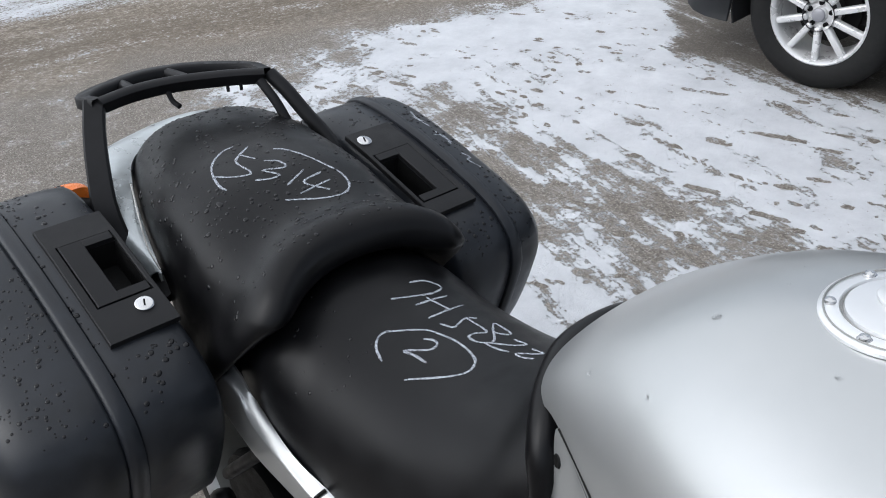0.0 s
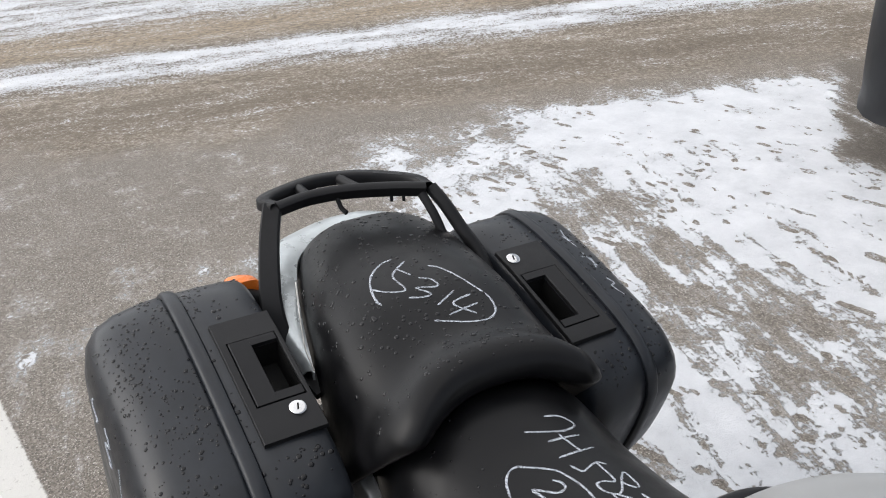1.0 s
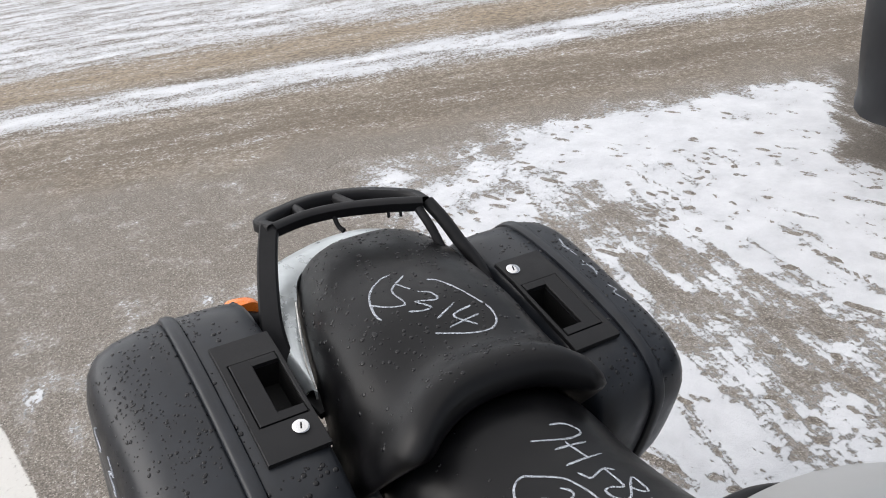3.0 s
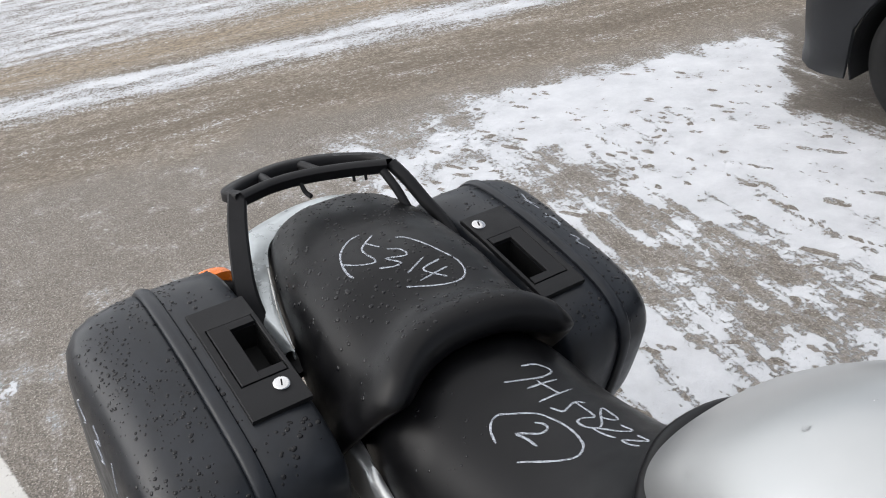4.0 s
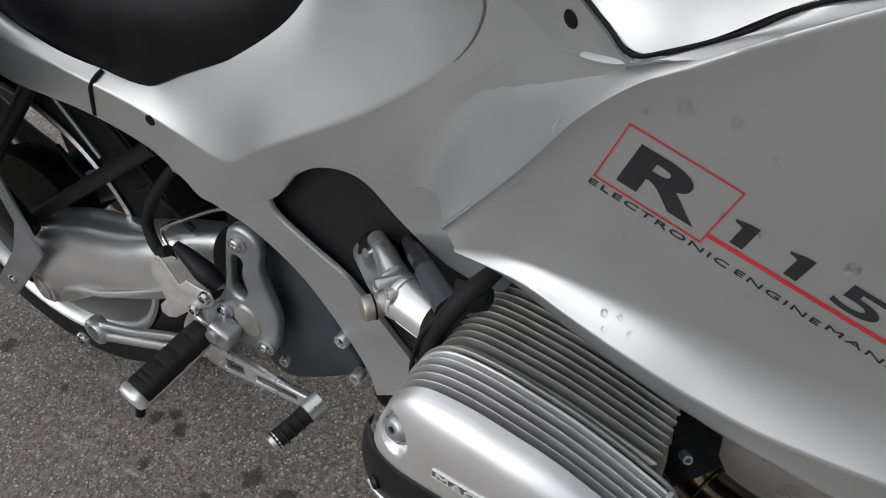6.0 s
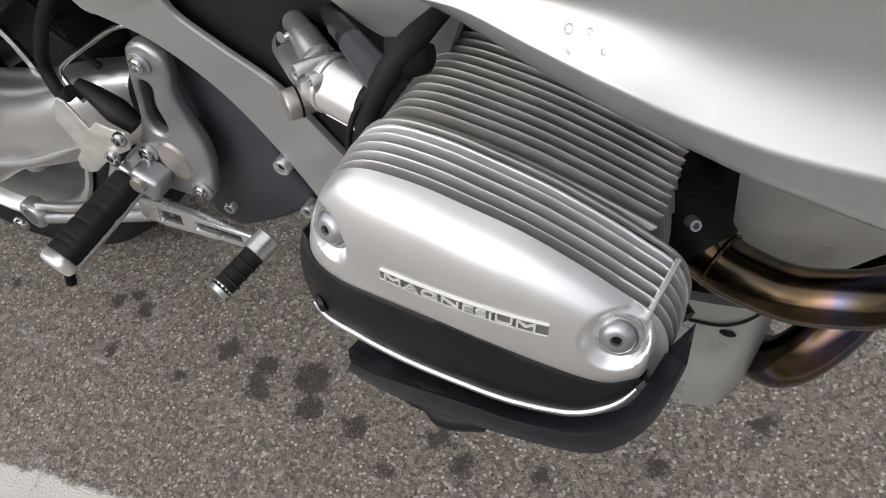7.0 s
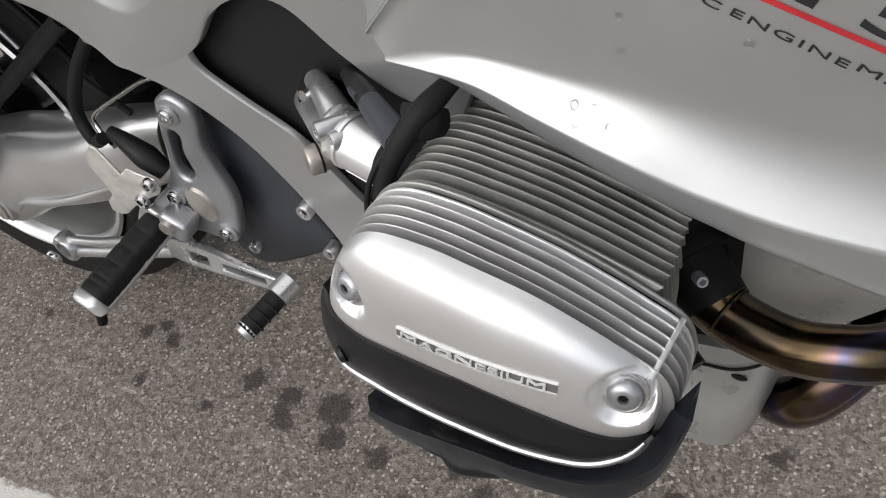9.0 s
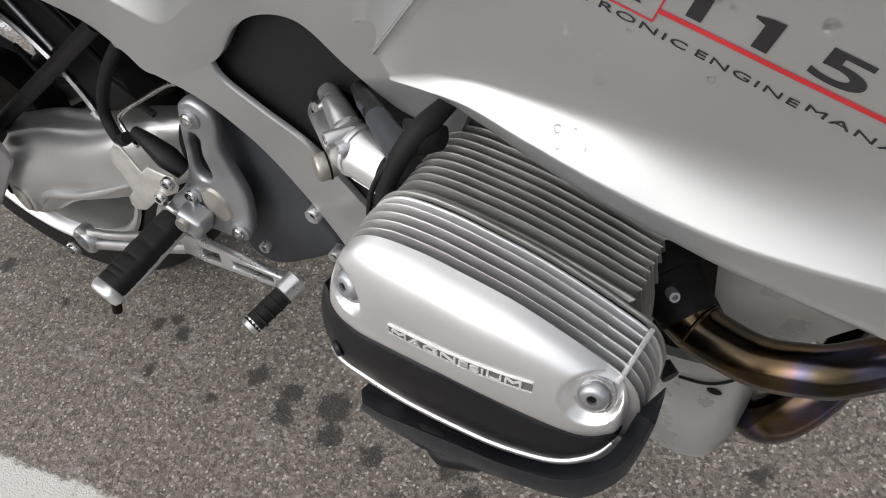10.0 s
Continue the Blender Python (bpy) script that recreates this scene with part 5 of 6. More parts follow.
for x, z, y, r in ((0.606, 0.404, -0.168, 0.0088), (0.610, 0.338, -0.158, 0.0075), (0.497, 0.299, -0.150, 0.0070)):
    part("spacer", lathe([(r, -0.012), (r, 0.002), (r * 0.87, 0.0035), (r * 0.6, 0.0035), (r * 0.48, 0.0), (0, 0.0)], aim((x, y, z), (0, -1, 0)), 24), ALLOY, bike)
    part("spacer_socket", lathe([(0, 0.0004), (r * 0.46, 0.0004)], aim((x, y, z), (0, -1, 0)), 6), DARK, bike)

# footrest bracket
ol = crv([(0.474, 0.500), (0.480, 0.515), (0.498, 0.521), (0.516, 0.510), (0.518, 0.492), (0.511, 0.466), (0.516, 0.438), (0.524, 0.405), (0.519, 0.372), (0.510, 0.345), (0.494, 0.334), (0.456, 0.335), (0.410, 0.333), (0.396, 0.344), (0.402, 0.362), (0.430, 0.388), (0.448, 0.412), (0.460, 0.440), (0.466, 0.470)], 80, True)
slot = crv([(0.474, 0.472), (0.482, 0.479), (0.490, 0.473), (0.485, 0.452), (0.488, 0.428), (0.481, 0.416), (0.470, 0.416), (0.464, 0.428), (0.469, 0.450)], 36, True)
bracket = part("footrest_bracket", plate(ol.tolist(), 0.016, on_side(-0.160), [slot.tolist()], bevel=0.004), BRACKET, bike, "cast alloy footrest bracket")
for x, z in ((0.491, 0.500), (0.448, 0.387), (0.500, 0.350)):
    part("boss", lathe([(0.0125, -0.002), (0.0120, 0.002), (0.010, 0.003), (0.0, 0.003)], aim((x, -0.176, z), (0, -1, 0)), 24), BRACKET, bracket)
    bolt(x, -0.1785, z, 0.0080, 0.005, bracket)
part("bracket_cap", lathe([(0, 0.003), (0.0175, 0.003), (0.0195, 0.0)], aim((0.480, -0.176, 0.383), (0, -1, 0)) @ pose(0, 0, 0, 0, 0, 20) @ Matrix.Diagonal((0.92, 1.2, 1, 1)), 36), PALECAP, bracket, "round pale bracket cap")
peg_a, peg_b = Vector((0.428, -0.196, 0.362)), Vector((0.408, -0.292, 0.338))
part("peg_mount", box((0.034, 0.028, 0.030), pose(0.452, -0.190, 0.364, 0, 25, 0), 0.005), BRACKET, bracket)
part("pivot_pin", lathe([(0.0085, -0.01), (0.0085, 0.004), (0.0078, 0.005), (0, 0.005)], aim((0.449, -0.2035, 0.368), (0, -1, 0)), 24), PALECAP, bracket)
axis_p = (peg_b - peg_a).normalized()
side_p = axis_p.cross(Vector((0, 0, 1))).normalized()
rise_p = side_p.cross(axis_p)
rings = []
for u, w, h in crv([(0.0, 0.013, 0.011), (0.05, 0.0165, 0.0125), (0.5, 0.0175, 0.0130), (0.93, 0.0180, 0.0130), (1.0, 0.0165, 0.0115)], 40):
    # the rubber has a flat tread with cross grooves
    groove = 0.0014 if min(abs(u - g) for g in (0.20, 0.42, 0.62, 0.80, 0.87)) < 0.018 else 0.0
    rings.append([peg_a.lerp(peg_b, u) + side_p * (w * math.copysign(abs(math.cos(a)) ** 0.65, math.cos(a))) + rise_p * ((h - groove) * math.copysign(abs(math.sin(a)) ** 0.65, math.sin(a))) for a in np.linspace(0, 2 * math.pi, 24, endpoint=False)])
part("footpeg", ringed(rings), RUBBER, bracket, "worn black rubber footpeg")
rings = []
for u, k in ((-0.002, 0.90), (0.000, 1.04), (0.006, 1.06), (0.0105, 0.94), (0.012, 0.7)):
    rings.append([peg_b + axis_p * u + side_p * (0.0178 * k * math.copysign(abs(math.cos(a)) ** 0.65, math.cos(a))) + rise_p * (0.0135 * k * math.copysign(abs(math.sin(a)) ** 0.65, math.sin(a)) - 0.001) for a in np.linspace(0, 2 * math.pi, 24, endpoint=False)])
part("peg_end", ringed(rings), COVER, bracket, "bright footpeg end")
part("peg_tip", tube([peg_b + Vector((0.004, -0.002, -0.010)), peg_b + Vector((0.0, -0.006, -0.032))], 0.0055, 8), DARK, bracket)
part("peg_base", tube([peg_a + Vector((0.010, 0, -0.012)), peg_a.lerp(peg_b, 0.5) + Vector((0.011, 0, -0.012)), peg_b + Vector((0.010, 0.002, -0.009))], [0.004, 0.005, 0.008], 10, 10), ALLOY, bracket)
# brake pedal
pa, pb = Vector((0.425, -0.195, 0.314)), Vector((0.604, -0.224, 0.353))
pd = (pb - pa).normalized()
pn = pd.cross(Vector((0, -1, 0.25))).normalized()
frame_m = Matrix((pd, pn, pd.cross(pn))).transposed().to_4x4()
frame_m.translation = pa
L = (pb - pa).length
pedal = part("brake_pedal", plate([(-0.012, -0.014), (0.03, -0.017), (L * 0.6, -0.010), (L, -0.008), (L + 0.008, 0.0), (L, 0.008), (L * 0.6, 0.010), (0.03, 0.013), (-0.012, 0.010)], 0.010, frame_m, [[(0.025, -0.006), (0.062, -0.006), (0.062, 0.005), (0.025, 0.006)], [(0.085, -0.004), (L - 0.03, -0.003), (L - 0.03, 0.003), (0.085, 0.004)]], 0.002), ALLOY, bike, "polished alloy brake pedal")
part("pedal_rubber", tube([(0.602, -0.226, 0.352), (0.594, -0.250, 0.346), (0.586, -0.272, 0.340)], 0.0105, 12, 10), RUBBER, pedal, "ribbed pedal rubber")
part("pedal_tip", lathe([(0, -0.003), (0.0108, -0.003), (0.009, 0.005), (0, 0.005)], aim((0.586, -0.272, 0.340), (-0.3, -0.9, -0.2)), 14), ALLOY, pedal)
part("pedal_knuckle", lathe([(0.006, -0.012), (0.013, -0.010), (0.013, 0.010), (0.006, 0.012)], aim((0.602, -0.223, 0.352), (-0.3, -0.9, -0.2)), 16), ALLOY, pedal)
for k in range(4):
    part("pedal_ridge", lathe([(0.010, -0.0015), (0.0118, 0), (0.010, 0.0015)], aim((0.5995 - 0.003 * k, -0.234 - 0.0095 * k, 0.3497 - 0.0025 * k), (-0.3, -0.9, -0.2)), 14), RUBBER, pedal)
# master cylinder, heel plate and hoses
master = part("master_cylinder", tube([(0.380, -0.166, 0.447), (0.398, -0.168, 0.440), (0.425, -0.170, 0.424), (0.440, -0.170, 0.412)], [0.006, 0.0100, 0.0135, 0.010], 14, 14), PLASTIC, bike, "black brake master cylinder")
part("heel_plate", plate([(0.376, 0.449), (0.384, 0.446), (0.400, 0.416), (0.414, 0.428), (0.430, 0.424), (0.448, 0.423), (0.450, 0.410), (0.444, 0.401), (0.413, 0.383), (0.396, 0.370), (0.378, 0.354), (0.364, 0.349), (0.354, 0.353), (0.356, 0.366), (0.369, 0.379), (0.366, 0.398), (0.357, 0.417), (0.362, 0.434)], 0.003, on_side(-0.190), bevel=0.001), WHITE, master, "pale heel guard plate")
for x, z in ((0.441, 0.416), (0.418, 0.388)):
    bolt(x, -0.193, z, 0.008, 0.007, master)
part("pushrod", tube([(0.395, -0.180, 0.36), (0.385, -0.185, 0.335), (0.40, -0.19, 0.325)], 0.006, 8, 12), ALLOY, master)
part("rod_fork", box((0.022, 0.012, 0.03), pose(0.405, -0.180, 0.345, 0, 30, 0), 0.003), ALLOY, master)
part("brake_hose", tube([(0.400, -0.135, 0.56), (0.372, -0.15, 0.525), (0.338, -0.152, 0.480), (0.325, -0.155, 0.445), (0.345, -0.165, 0.425), (0.372, -0.172, 0.440)], 0.007, 10, 40), RUBBER, bike, "black brake hose")
part("brake_line", tube([(0.49, -0.145, 0.515), (0.452, -0.15, 0.514), (0.40, -0.152, 0.485), (0.350, -0.154, 0.452), (0.352, -0.158, 0.435), (0.375, -0.166, 0.425)], 0.0028, 8, 40), CHROME, bike, "thin steel brake line")
part("hose_joint", tube([(0.395, -0.150, 0.552), (0.415, -0.150, 0.548), (0.445, -0.150, 0.540)], [0.007, 0.0075, 0.006], 6, 8), BRACKET, bike, "steel hose fitting")
# frame tubes
for p in ([(-0.01, -0.13, 0.410), (0.175, -0.13, 0.598)], [(0.0, -0.13, 0.310), (0.345, -0.13, 0.550)]):
    part("frame_tube", tube(p, 0.0105, 12), PLASTIC, bike, "black frame tube")
for p in ([(0.20, -0.12, 0.600), (0.26, -0.11, 0.52), (0.29, -0.10, 0.45)], [(0.30, -0.12, 0.47), (0.36, -0.12, 0.43)], [(0.05, -0.06, 0.42), (0.14, -0.09, 0.41), (0.24, -0.09, 0.43), (0.30, -0.10, 0.47)]):
    part("cable", tube(p, 0.004, 8, 20), RUBBER, bike)
part("shock_body", tube([(0.22, -0.03, 0.62), (0.30, -0.03, 0.40)], 0.03, 16), DARK, bike)
for i in range(7):
    part("shock_coil", lathe([(0.032, -0.004), (0.040, 0), (0.032, 0.004)], aim((0.228 + 0.010 * i, -0.03, 0.60 - 0.028 * i), (0.35, 0, -0.94)), 20), DARK, bike)

# swing arm with final drive
swing = part("swing_arm", blob([(-0.02, -0.105, 0.235, 0.020, 0.045), (0.01, -0.110, 0.245, 0.040, 0.082), (0.06, -0.112, 0.264, 0.046, 0.079), (0.14, -0.115, 0.302, 0.046, 0.068), (0.24, -0.118, 0.334, 0.044, 0.058), (0.32, -0.112, 0.362, 0.040, 0.055), (0.38, -0.09, 0.375, 0.03, 0.045)], 28, 40), SWING, bike, "cast alloy swing arm with shaft drive")
part("drive_housing", lathe([(0.0, -0.075), (0.10, -0.075), (0.105, -0.06), (0.095, -0.03), (0.06, -0.02), (0, -0.02)], pose(-0.005, -0.02, 0.306, 90) @ pose(0, 0, 0, 180, 0, 0), 40), DARK, swing)
part("boot", tube([(0.033, -0.112, 0.33), (0.015, -0.150, 0.29), (0.005, -0.145, 0.22)], 0.007, 8, 16), RUBBER, swing)
part("swing_edge", tube([(0.075, -0.150, 0.225), (0.12, -0.157, 0.262), (0.209, -0.160, 0.293), (0.318, -0.154, 0.342)], [0.004, 0.007, 0.007, 0.003], 10, 24), SWING, swing)
part("bearing_collar", lathe([(0.027, -0.010), (0.027, 0.001), (0.0245, 0.003), (0.020, 0.003)], aim((0.042, -0.152, 0.227), (-0.2, -0.95, 0)), 32), ALLOY, swing)
part("drain_plug", lathe([(0.021, -0.004), (0.021, 0.005), (0.018, 0.007), (0.0085, 0.007), (0.0075, 0.003), (0, 0.003)], aim((0.042, -0.153, 0.227), (-0.2, -0.95, 0)), 28), PALECAP, swing, "brass-coloured plug bolt")
strut = part("torque_strut", tube([(0.085, -0.120, 0.118), (0.16, -0.123, 0.146), (0.26, -0.126, 0.184), (0.36, -0.128, 0.225)], [0.009, 0.0085, 0.0085, 0.010], 12, 24), ALLOY, bike, "alloy reaction strut below the swing arm")
part("strut_rail", tube([(0.085, -0.120, 0.142), (0.16, -0.122, 0.164), (0.26, -0.125, 0.204), (0.36, -0.128, 0.240)], 0.0065, 12, 24), ALLOY, strut)
part("strut_eye", lathe([(0.013, -0.012), (0.022, -0.012), (0.023, -0.006), (0.023, 0.006), (0.020, 0.010), (0.013, 0.010), (0.012, 0.0)], aim((0.080, -0.122, 0.128), (-0.1, -1, 0)), 24), ALLOY, strut)
part("steel_rod", tube([(0.10, -0.10, 0.60), (0.15, -0.10, 0.535), (0.197, -0.10, 0.470)], 0.0035, 8, 10), BRACKET, bike)
bolt(0.066, -0.140, 0.120, 0.012, 0.008, swing)
for k in range(3):
    a = radians(20 + 120 * k)
    p = [(-0.005 + r * math.cos(a + o), -0.02, 0.306 + r * math.sin(a + o)) for r, o in ((0.05, 0), (0.12, 0.05), (0.20, 0.10))]
    part("spoke", tube(p, [0.026, 0.020, 0.024], 12, 14), ALLOY, rear_wheel)
part("brake_disc", lathe([(0.075, 0.0), (0.138, 0.0), (0.138, 0.005), (0.075, 0.005)], pose(-0.005, 0.075, 0.306, 90), 48), surface("rusty_disc", (0.22, 0.15, 0.10), 0.4, metal=0.7, vary=0.3, scale=60), rear_wheel, "rust-brown brake disc")
# pannier carrier clamp
clamp = part("carrier_clamp", plate([(-0.038, 0.224), (-0.008, 0.203), (0.060, 0.272), (0.110, 0.328), (0.100, 0.385), (0.085, 0.455), (0.066, 0.440), (0.078, 0.375), (0.046, 0.316)], 0.006, on_side(-0.170), bevel=0.0015), BRACKET, bike, "bare metal carrier clamp")
bolt(0.012, -0.176, 0.248, 0.008, 0.005, clamp)
part("clamp_strap", box((0.10, 0.03, 0.055), pose(0.045, -0.160, 0.375, 0, 50, 0), 0.012), PLASTIC, clamp)

# printed marks on the fairing
sx, sy = Vector((0.939, 0, -0.344)), Vector((0.400, 0, 0.917))
pf = Matrix(((sx.x, sy.x, 0, 0.8925), (0, 0, -1, 0), (sx.z, sy.z, 0, 0.7621), (0, 0, 0, 1)))
fbvh = BVHTree.FromPolygons([v.co[:] for v in fairing.data.vertices], [p.vertices[:] for p in fairing.data.polygons])


def fairing_y(x, z):
    hit = fbvh.ray_cast(Vector((x, -0.6, z)), Vector((0, 1, 0)))[0]
    return hit.y if hit else -0.27


def printed(name, body, u0, u1, v0, v1, bold=0.0, spacing=1.0):
    """A printed word that fills the given rectangle of the fairing's lettering."""
    ob = lettering(name, body, 0.04, Matrix(), BLACKPRINT, fairing, 0.0002, bold, spacing)
    co = np.array([v.co[:] for v in ob.data.vertices])
    lo, hi = co.min(0), co.max(0)
    for v in ob.data.vertices:
        v.co.x = u0 + (u1 - u0) * (v.co.x - lo[0]) / (hi[0] - lo[0])
        v.co.y = v0 + (v1 - v0) * (v.co.y - lo[1]) / (hi[1] - lo[1])
    ob.data.transform(pf)
    return lay(ob, fairing_y)


W, H = 0.0742, 0.0457
lay(part("red_frame", diced(plate([(0, 0), (W, 0), (W, H), (0, H)], 0.0004, pf, [[(0.0009, 0.0009), (W - 0.0009, 0.0009), (W - 0.0009, H - 0.0009), (0.0009, H - 0.0009)]])), REDPRINT, fairing, smooth=0), fairing_y)
lay(part("red_line", diced(plate([(W, 0.0062), (W + 0.16, 0.0104), (W + 0.16, 0.0130), (W, 0.0088)], 0.0004, pf)), REDPRINT, fairing, smooth=0), fairing_y)
printed("mark_letter", "R", 0.0125, 0.0646, 0.0066, 0.0377, 0.0014)
ONE = [(0.42, 0.0), (1.0, 0.0), (1.0, 1.0), (0.55, 0.97), (0.0, 0.86), (0.02, 0.80), (0.42, 0.72)]
for u, v in ((0.0801, 0.0120), (0.1141, 0.0135)):
    lay(part("mark_digit", diced(plate([(u + a * 0.0142, v + b * 0.0184) for a, b in ONE], 0.0003, pf)), BLACKPRINT, fairing, smooth=0), fairing_y)
printed("mark_digit", "5", 0.1480, 0.1748, 0.0143, 0.0328, 0.0006)
for word, u0, u1, v0 in (("ELECTRONIC", -0.0004, 0.0955, -0.0064), ("ENGINE", 0.1004, 0.1560, -0.0060), ("MANAGEMENT", 0.1596, 0.278, -0.0046)):
    printed("mark_line", word, u0, u1, v0, v0 + 0.0042, 0.0, 1.15)

# ---------------------------------------------------------------- chalk marks and water drops
def tree_of(ob):
    return BVHTree.FromPolygons([v.co[:] for v in ob.data.vertices], [p.vertices[:] for p in ob.data.polygons])


def chalk(strokes, ob, width=0.0030, down=Vector((0, 0, -1)), lift=1.2):
    """Hand-drawn chalk strokes, given in plan, laid on a surface as rough flat ribbons."""
    tree, rnd = tree_of(ob), random.Random(11)
    for st in strokes:
        c = crv([(*p, 0) for p in st], max(10, 6 * len(st))) if len(st) > 2 else np.linspace((*st[0], 0), (*st[1], 0), 10)
        bm = bmesh.new()
        prev = None
        for i, p in enumerate(c):
            t = Vector(c[min(i + 1, len(c) - 1)] - c[max(i - 1, 0)])
            n = Vector((-t.y, t.x, 0)).normalized()
            w = width * (0.40 + 0.25 * rnd.random()) * (0.55 if i in (0, len(c) - 1) else 1)
            pair = []
            for k in (-1, 0, 1):
                q = Vector(p) + n * w * k
                hit, nor = tree.ray_cast(Vector((q.x, q.y, lift)), down)[:2]
                if hit is None:
                    pair = None
                    break
                pair.append(bm.verts.new(hit + nor * (0.0011 if k == 0 else 0.0004)))
            if pair and prev:
                bm.faces.new((prev[0], pair[0], pair[1], prev[1]))
                bm.faces.new((prev[1], pair[1], pair[2], prev[2]))
            prev = pair
        part("chalk_mark", bm, CHALK, ob, "white chalk stroke")


chalk([[(-0.0786, -0.0045), (-0.075, -0.0218), (-0.0592, -0.044), (-0.0403, -0.0584), (-0.0164, -0.0676), (0.0075, -0.0723), (0.021, -0.0702)],
       [(-0.0637, 0.0106), (-0.0403, -0.0201), (-0.0242, -0.0271), (0.0053, -0.0253), (0.0089, -0.0345), (-0.0011, -0.0518), (-0.0218, -0.0669)], [(-0.0472, -0.0115), (-0.0223, -0.001)],
       [(-0.0103, 0.0044), (0.002, 0.0194), (0.0201, 0.019), (0.0114, -0.0112), (0.0308, 0.003), (0.0321, -0.0126), (0.0255, -0.031)], [(0.0369, 0.0363), (0.0545, -0.0013)]], rear_seat)
chalk([[(0.051, 0.0544), (0.0593, 0.0217), (0.0876, 0.0428)], [(0.0701, 0.0552), (0.0762, 0.0043)],
       [(-0.0336, 0.0331), (-0.0208, 0.0464), (0.0325, 0.0671), (0.0631, 0.0783), (0.0892, 0.0729), (0.1028, 0.0552), (0.1012, 0.0315), (0.0883, 0.0026), (0.0778, -0.0202)]], rear_seat)
chalk([[(0.2551, 0.0369), (0.2615, 0.0575), (0.2797, 0.0674), (0.2846, 0.0427), (0.2678, -0.0017)], [(0.2983, 0.0598), (0.2936, 0.0153)], [(0.3253, 0.0618), (0.3239, 0.0089)], [(0.2883, 0.0359), (0.328, 0.0414)],
       [(0.3589, 0.0526), (0.3512, 0.0434), (0.3546, 0.0295), (0.3575, 0.0182), (0.3414, 0.012)],
       [(0.3512, 0.0434), (0.3889, 0.04), (0.3833, 0.0257), (0.3847, 0.017), (0.3971, 0.0154), (0.4089, 0.0224), (0.4092, 0.0323), (0.3852, 0.0535), (0.3812, 0.0622), (0.4091, 0.0583), (0.4073, 0.0499), (0.3945, 0.044)]], rider_seat)
chalk([[(0.4233, 0.0488), (0.4423, 0.0489), (0.4351, 0.038), (0.4077, 0.0217), (0.4244, 0.0199), (0.4419, 0.0228)], [(0.4569, 0.0425), (0.4772, 0.038), (0.4509, 0.0242), (0.4667, 0.0204), (0.478, 0.0237)],
       [(0.3426, -0.0734), (0.326, -0.0675), (0.3139, -0.0587), (0.3087, -0.0448), (0.3185, -0.0311), (0.3359, -0.0113), (0.3496, -0.0036), (0.3828, 0.0011), (0.4138, -0.0052), (0.429, -0.0153), (0.4347, -0.0314), (0.4206, -0.0496), (0.3852, -0.0762)],
       [(0.3512, -0.021), (0.3606, -0.015), (0.3704, -0.0174), (0.3706, -0.0302), (0.3505, -0.0484), (0.3673, -0.0461), (0.3862, -0.0465)]], rider_seat)
lid_right = [o for o in pannier_right.children if o.name.startswith("lid")][0]
lid_left = [o for o in pannier_left.children if o.name.startswith("lid")][0]
chalk([[(-0.125, 0.352), (-0.10, 0.345), (-0.085, 0.352)], [(-0.105, 0.340), (-0.072, 0.348)], [(-0.055, 0.345), (-0.02, 0.352)], [(-0.045, 0.335), (-0.038, 0.352), (-0.015, 0.345)], [(0.01, 0.345), (0.022, 0.353), (0.03, 0.342), (0.05, 0.352)]], lid_left, 0.003)


def side_chalk(strokes, ob):
    """Chalk strokes on the outer face of a lid, given as (x, z)."""
    tree = tree_of(ob)
    for st in strokes:
        pts = []
        for x, z in st:
            hit, nor = tree.ray_cast(Vector((x, -0.8, z)), Vector((0, 1, 0)))[:2]
            if hit is not None:
                pts.append(tuple(hit + nor * 0.0002))
        if len(pts) > 1:
            part("chalk_mark", tube(pts, 0.0016, 6, 14), CHALK, ob, "white chalk stroke")


side_chalk([[(-0.13, 0.775), (-0.15, 0.76), (-0.12, 0.745), (-0.15, 0.725)], [(-0.07, 0.765), (-0.05, 0.745), (-0.08, 0.735), (-0.05, 0.715), (-0.08, 0.70)], [(0.0, 0.745), (-0.01, 0.69)], [(0.06, 0.73), (0.04, 0.695), (0.08, 0.695)], [(0.07, 0.72), (0.06, 0.665)]], lid_right)

WATER = bpy.data.materials.new("water")
WATER.use_nodes = True
wb = WATER.node_tree.nodes["Principled BSDF"]
wb.inputs["Base Color"].default_value = (1, 1, 1, 1)
wb.inputs["Roughness"].default_value, wb.inputs["IOR"].default_value, wb.inputs["Transmission Weight"].default_value = 0.03, 1.33, 1.0


BEAD = surface('bead_on_black', (0.005, 0.005, 0.006), 0.08, spec=0.3, vary=0.1, relief=0.0, rvary=0.0)


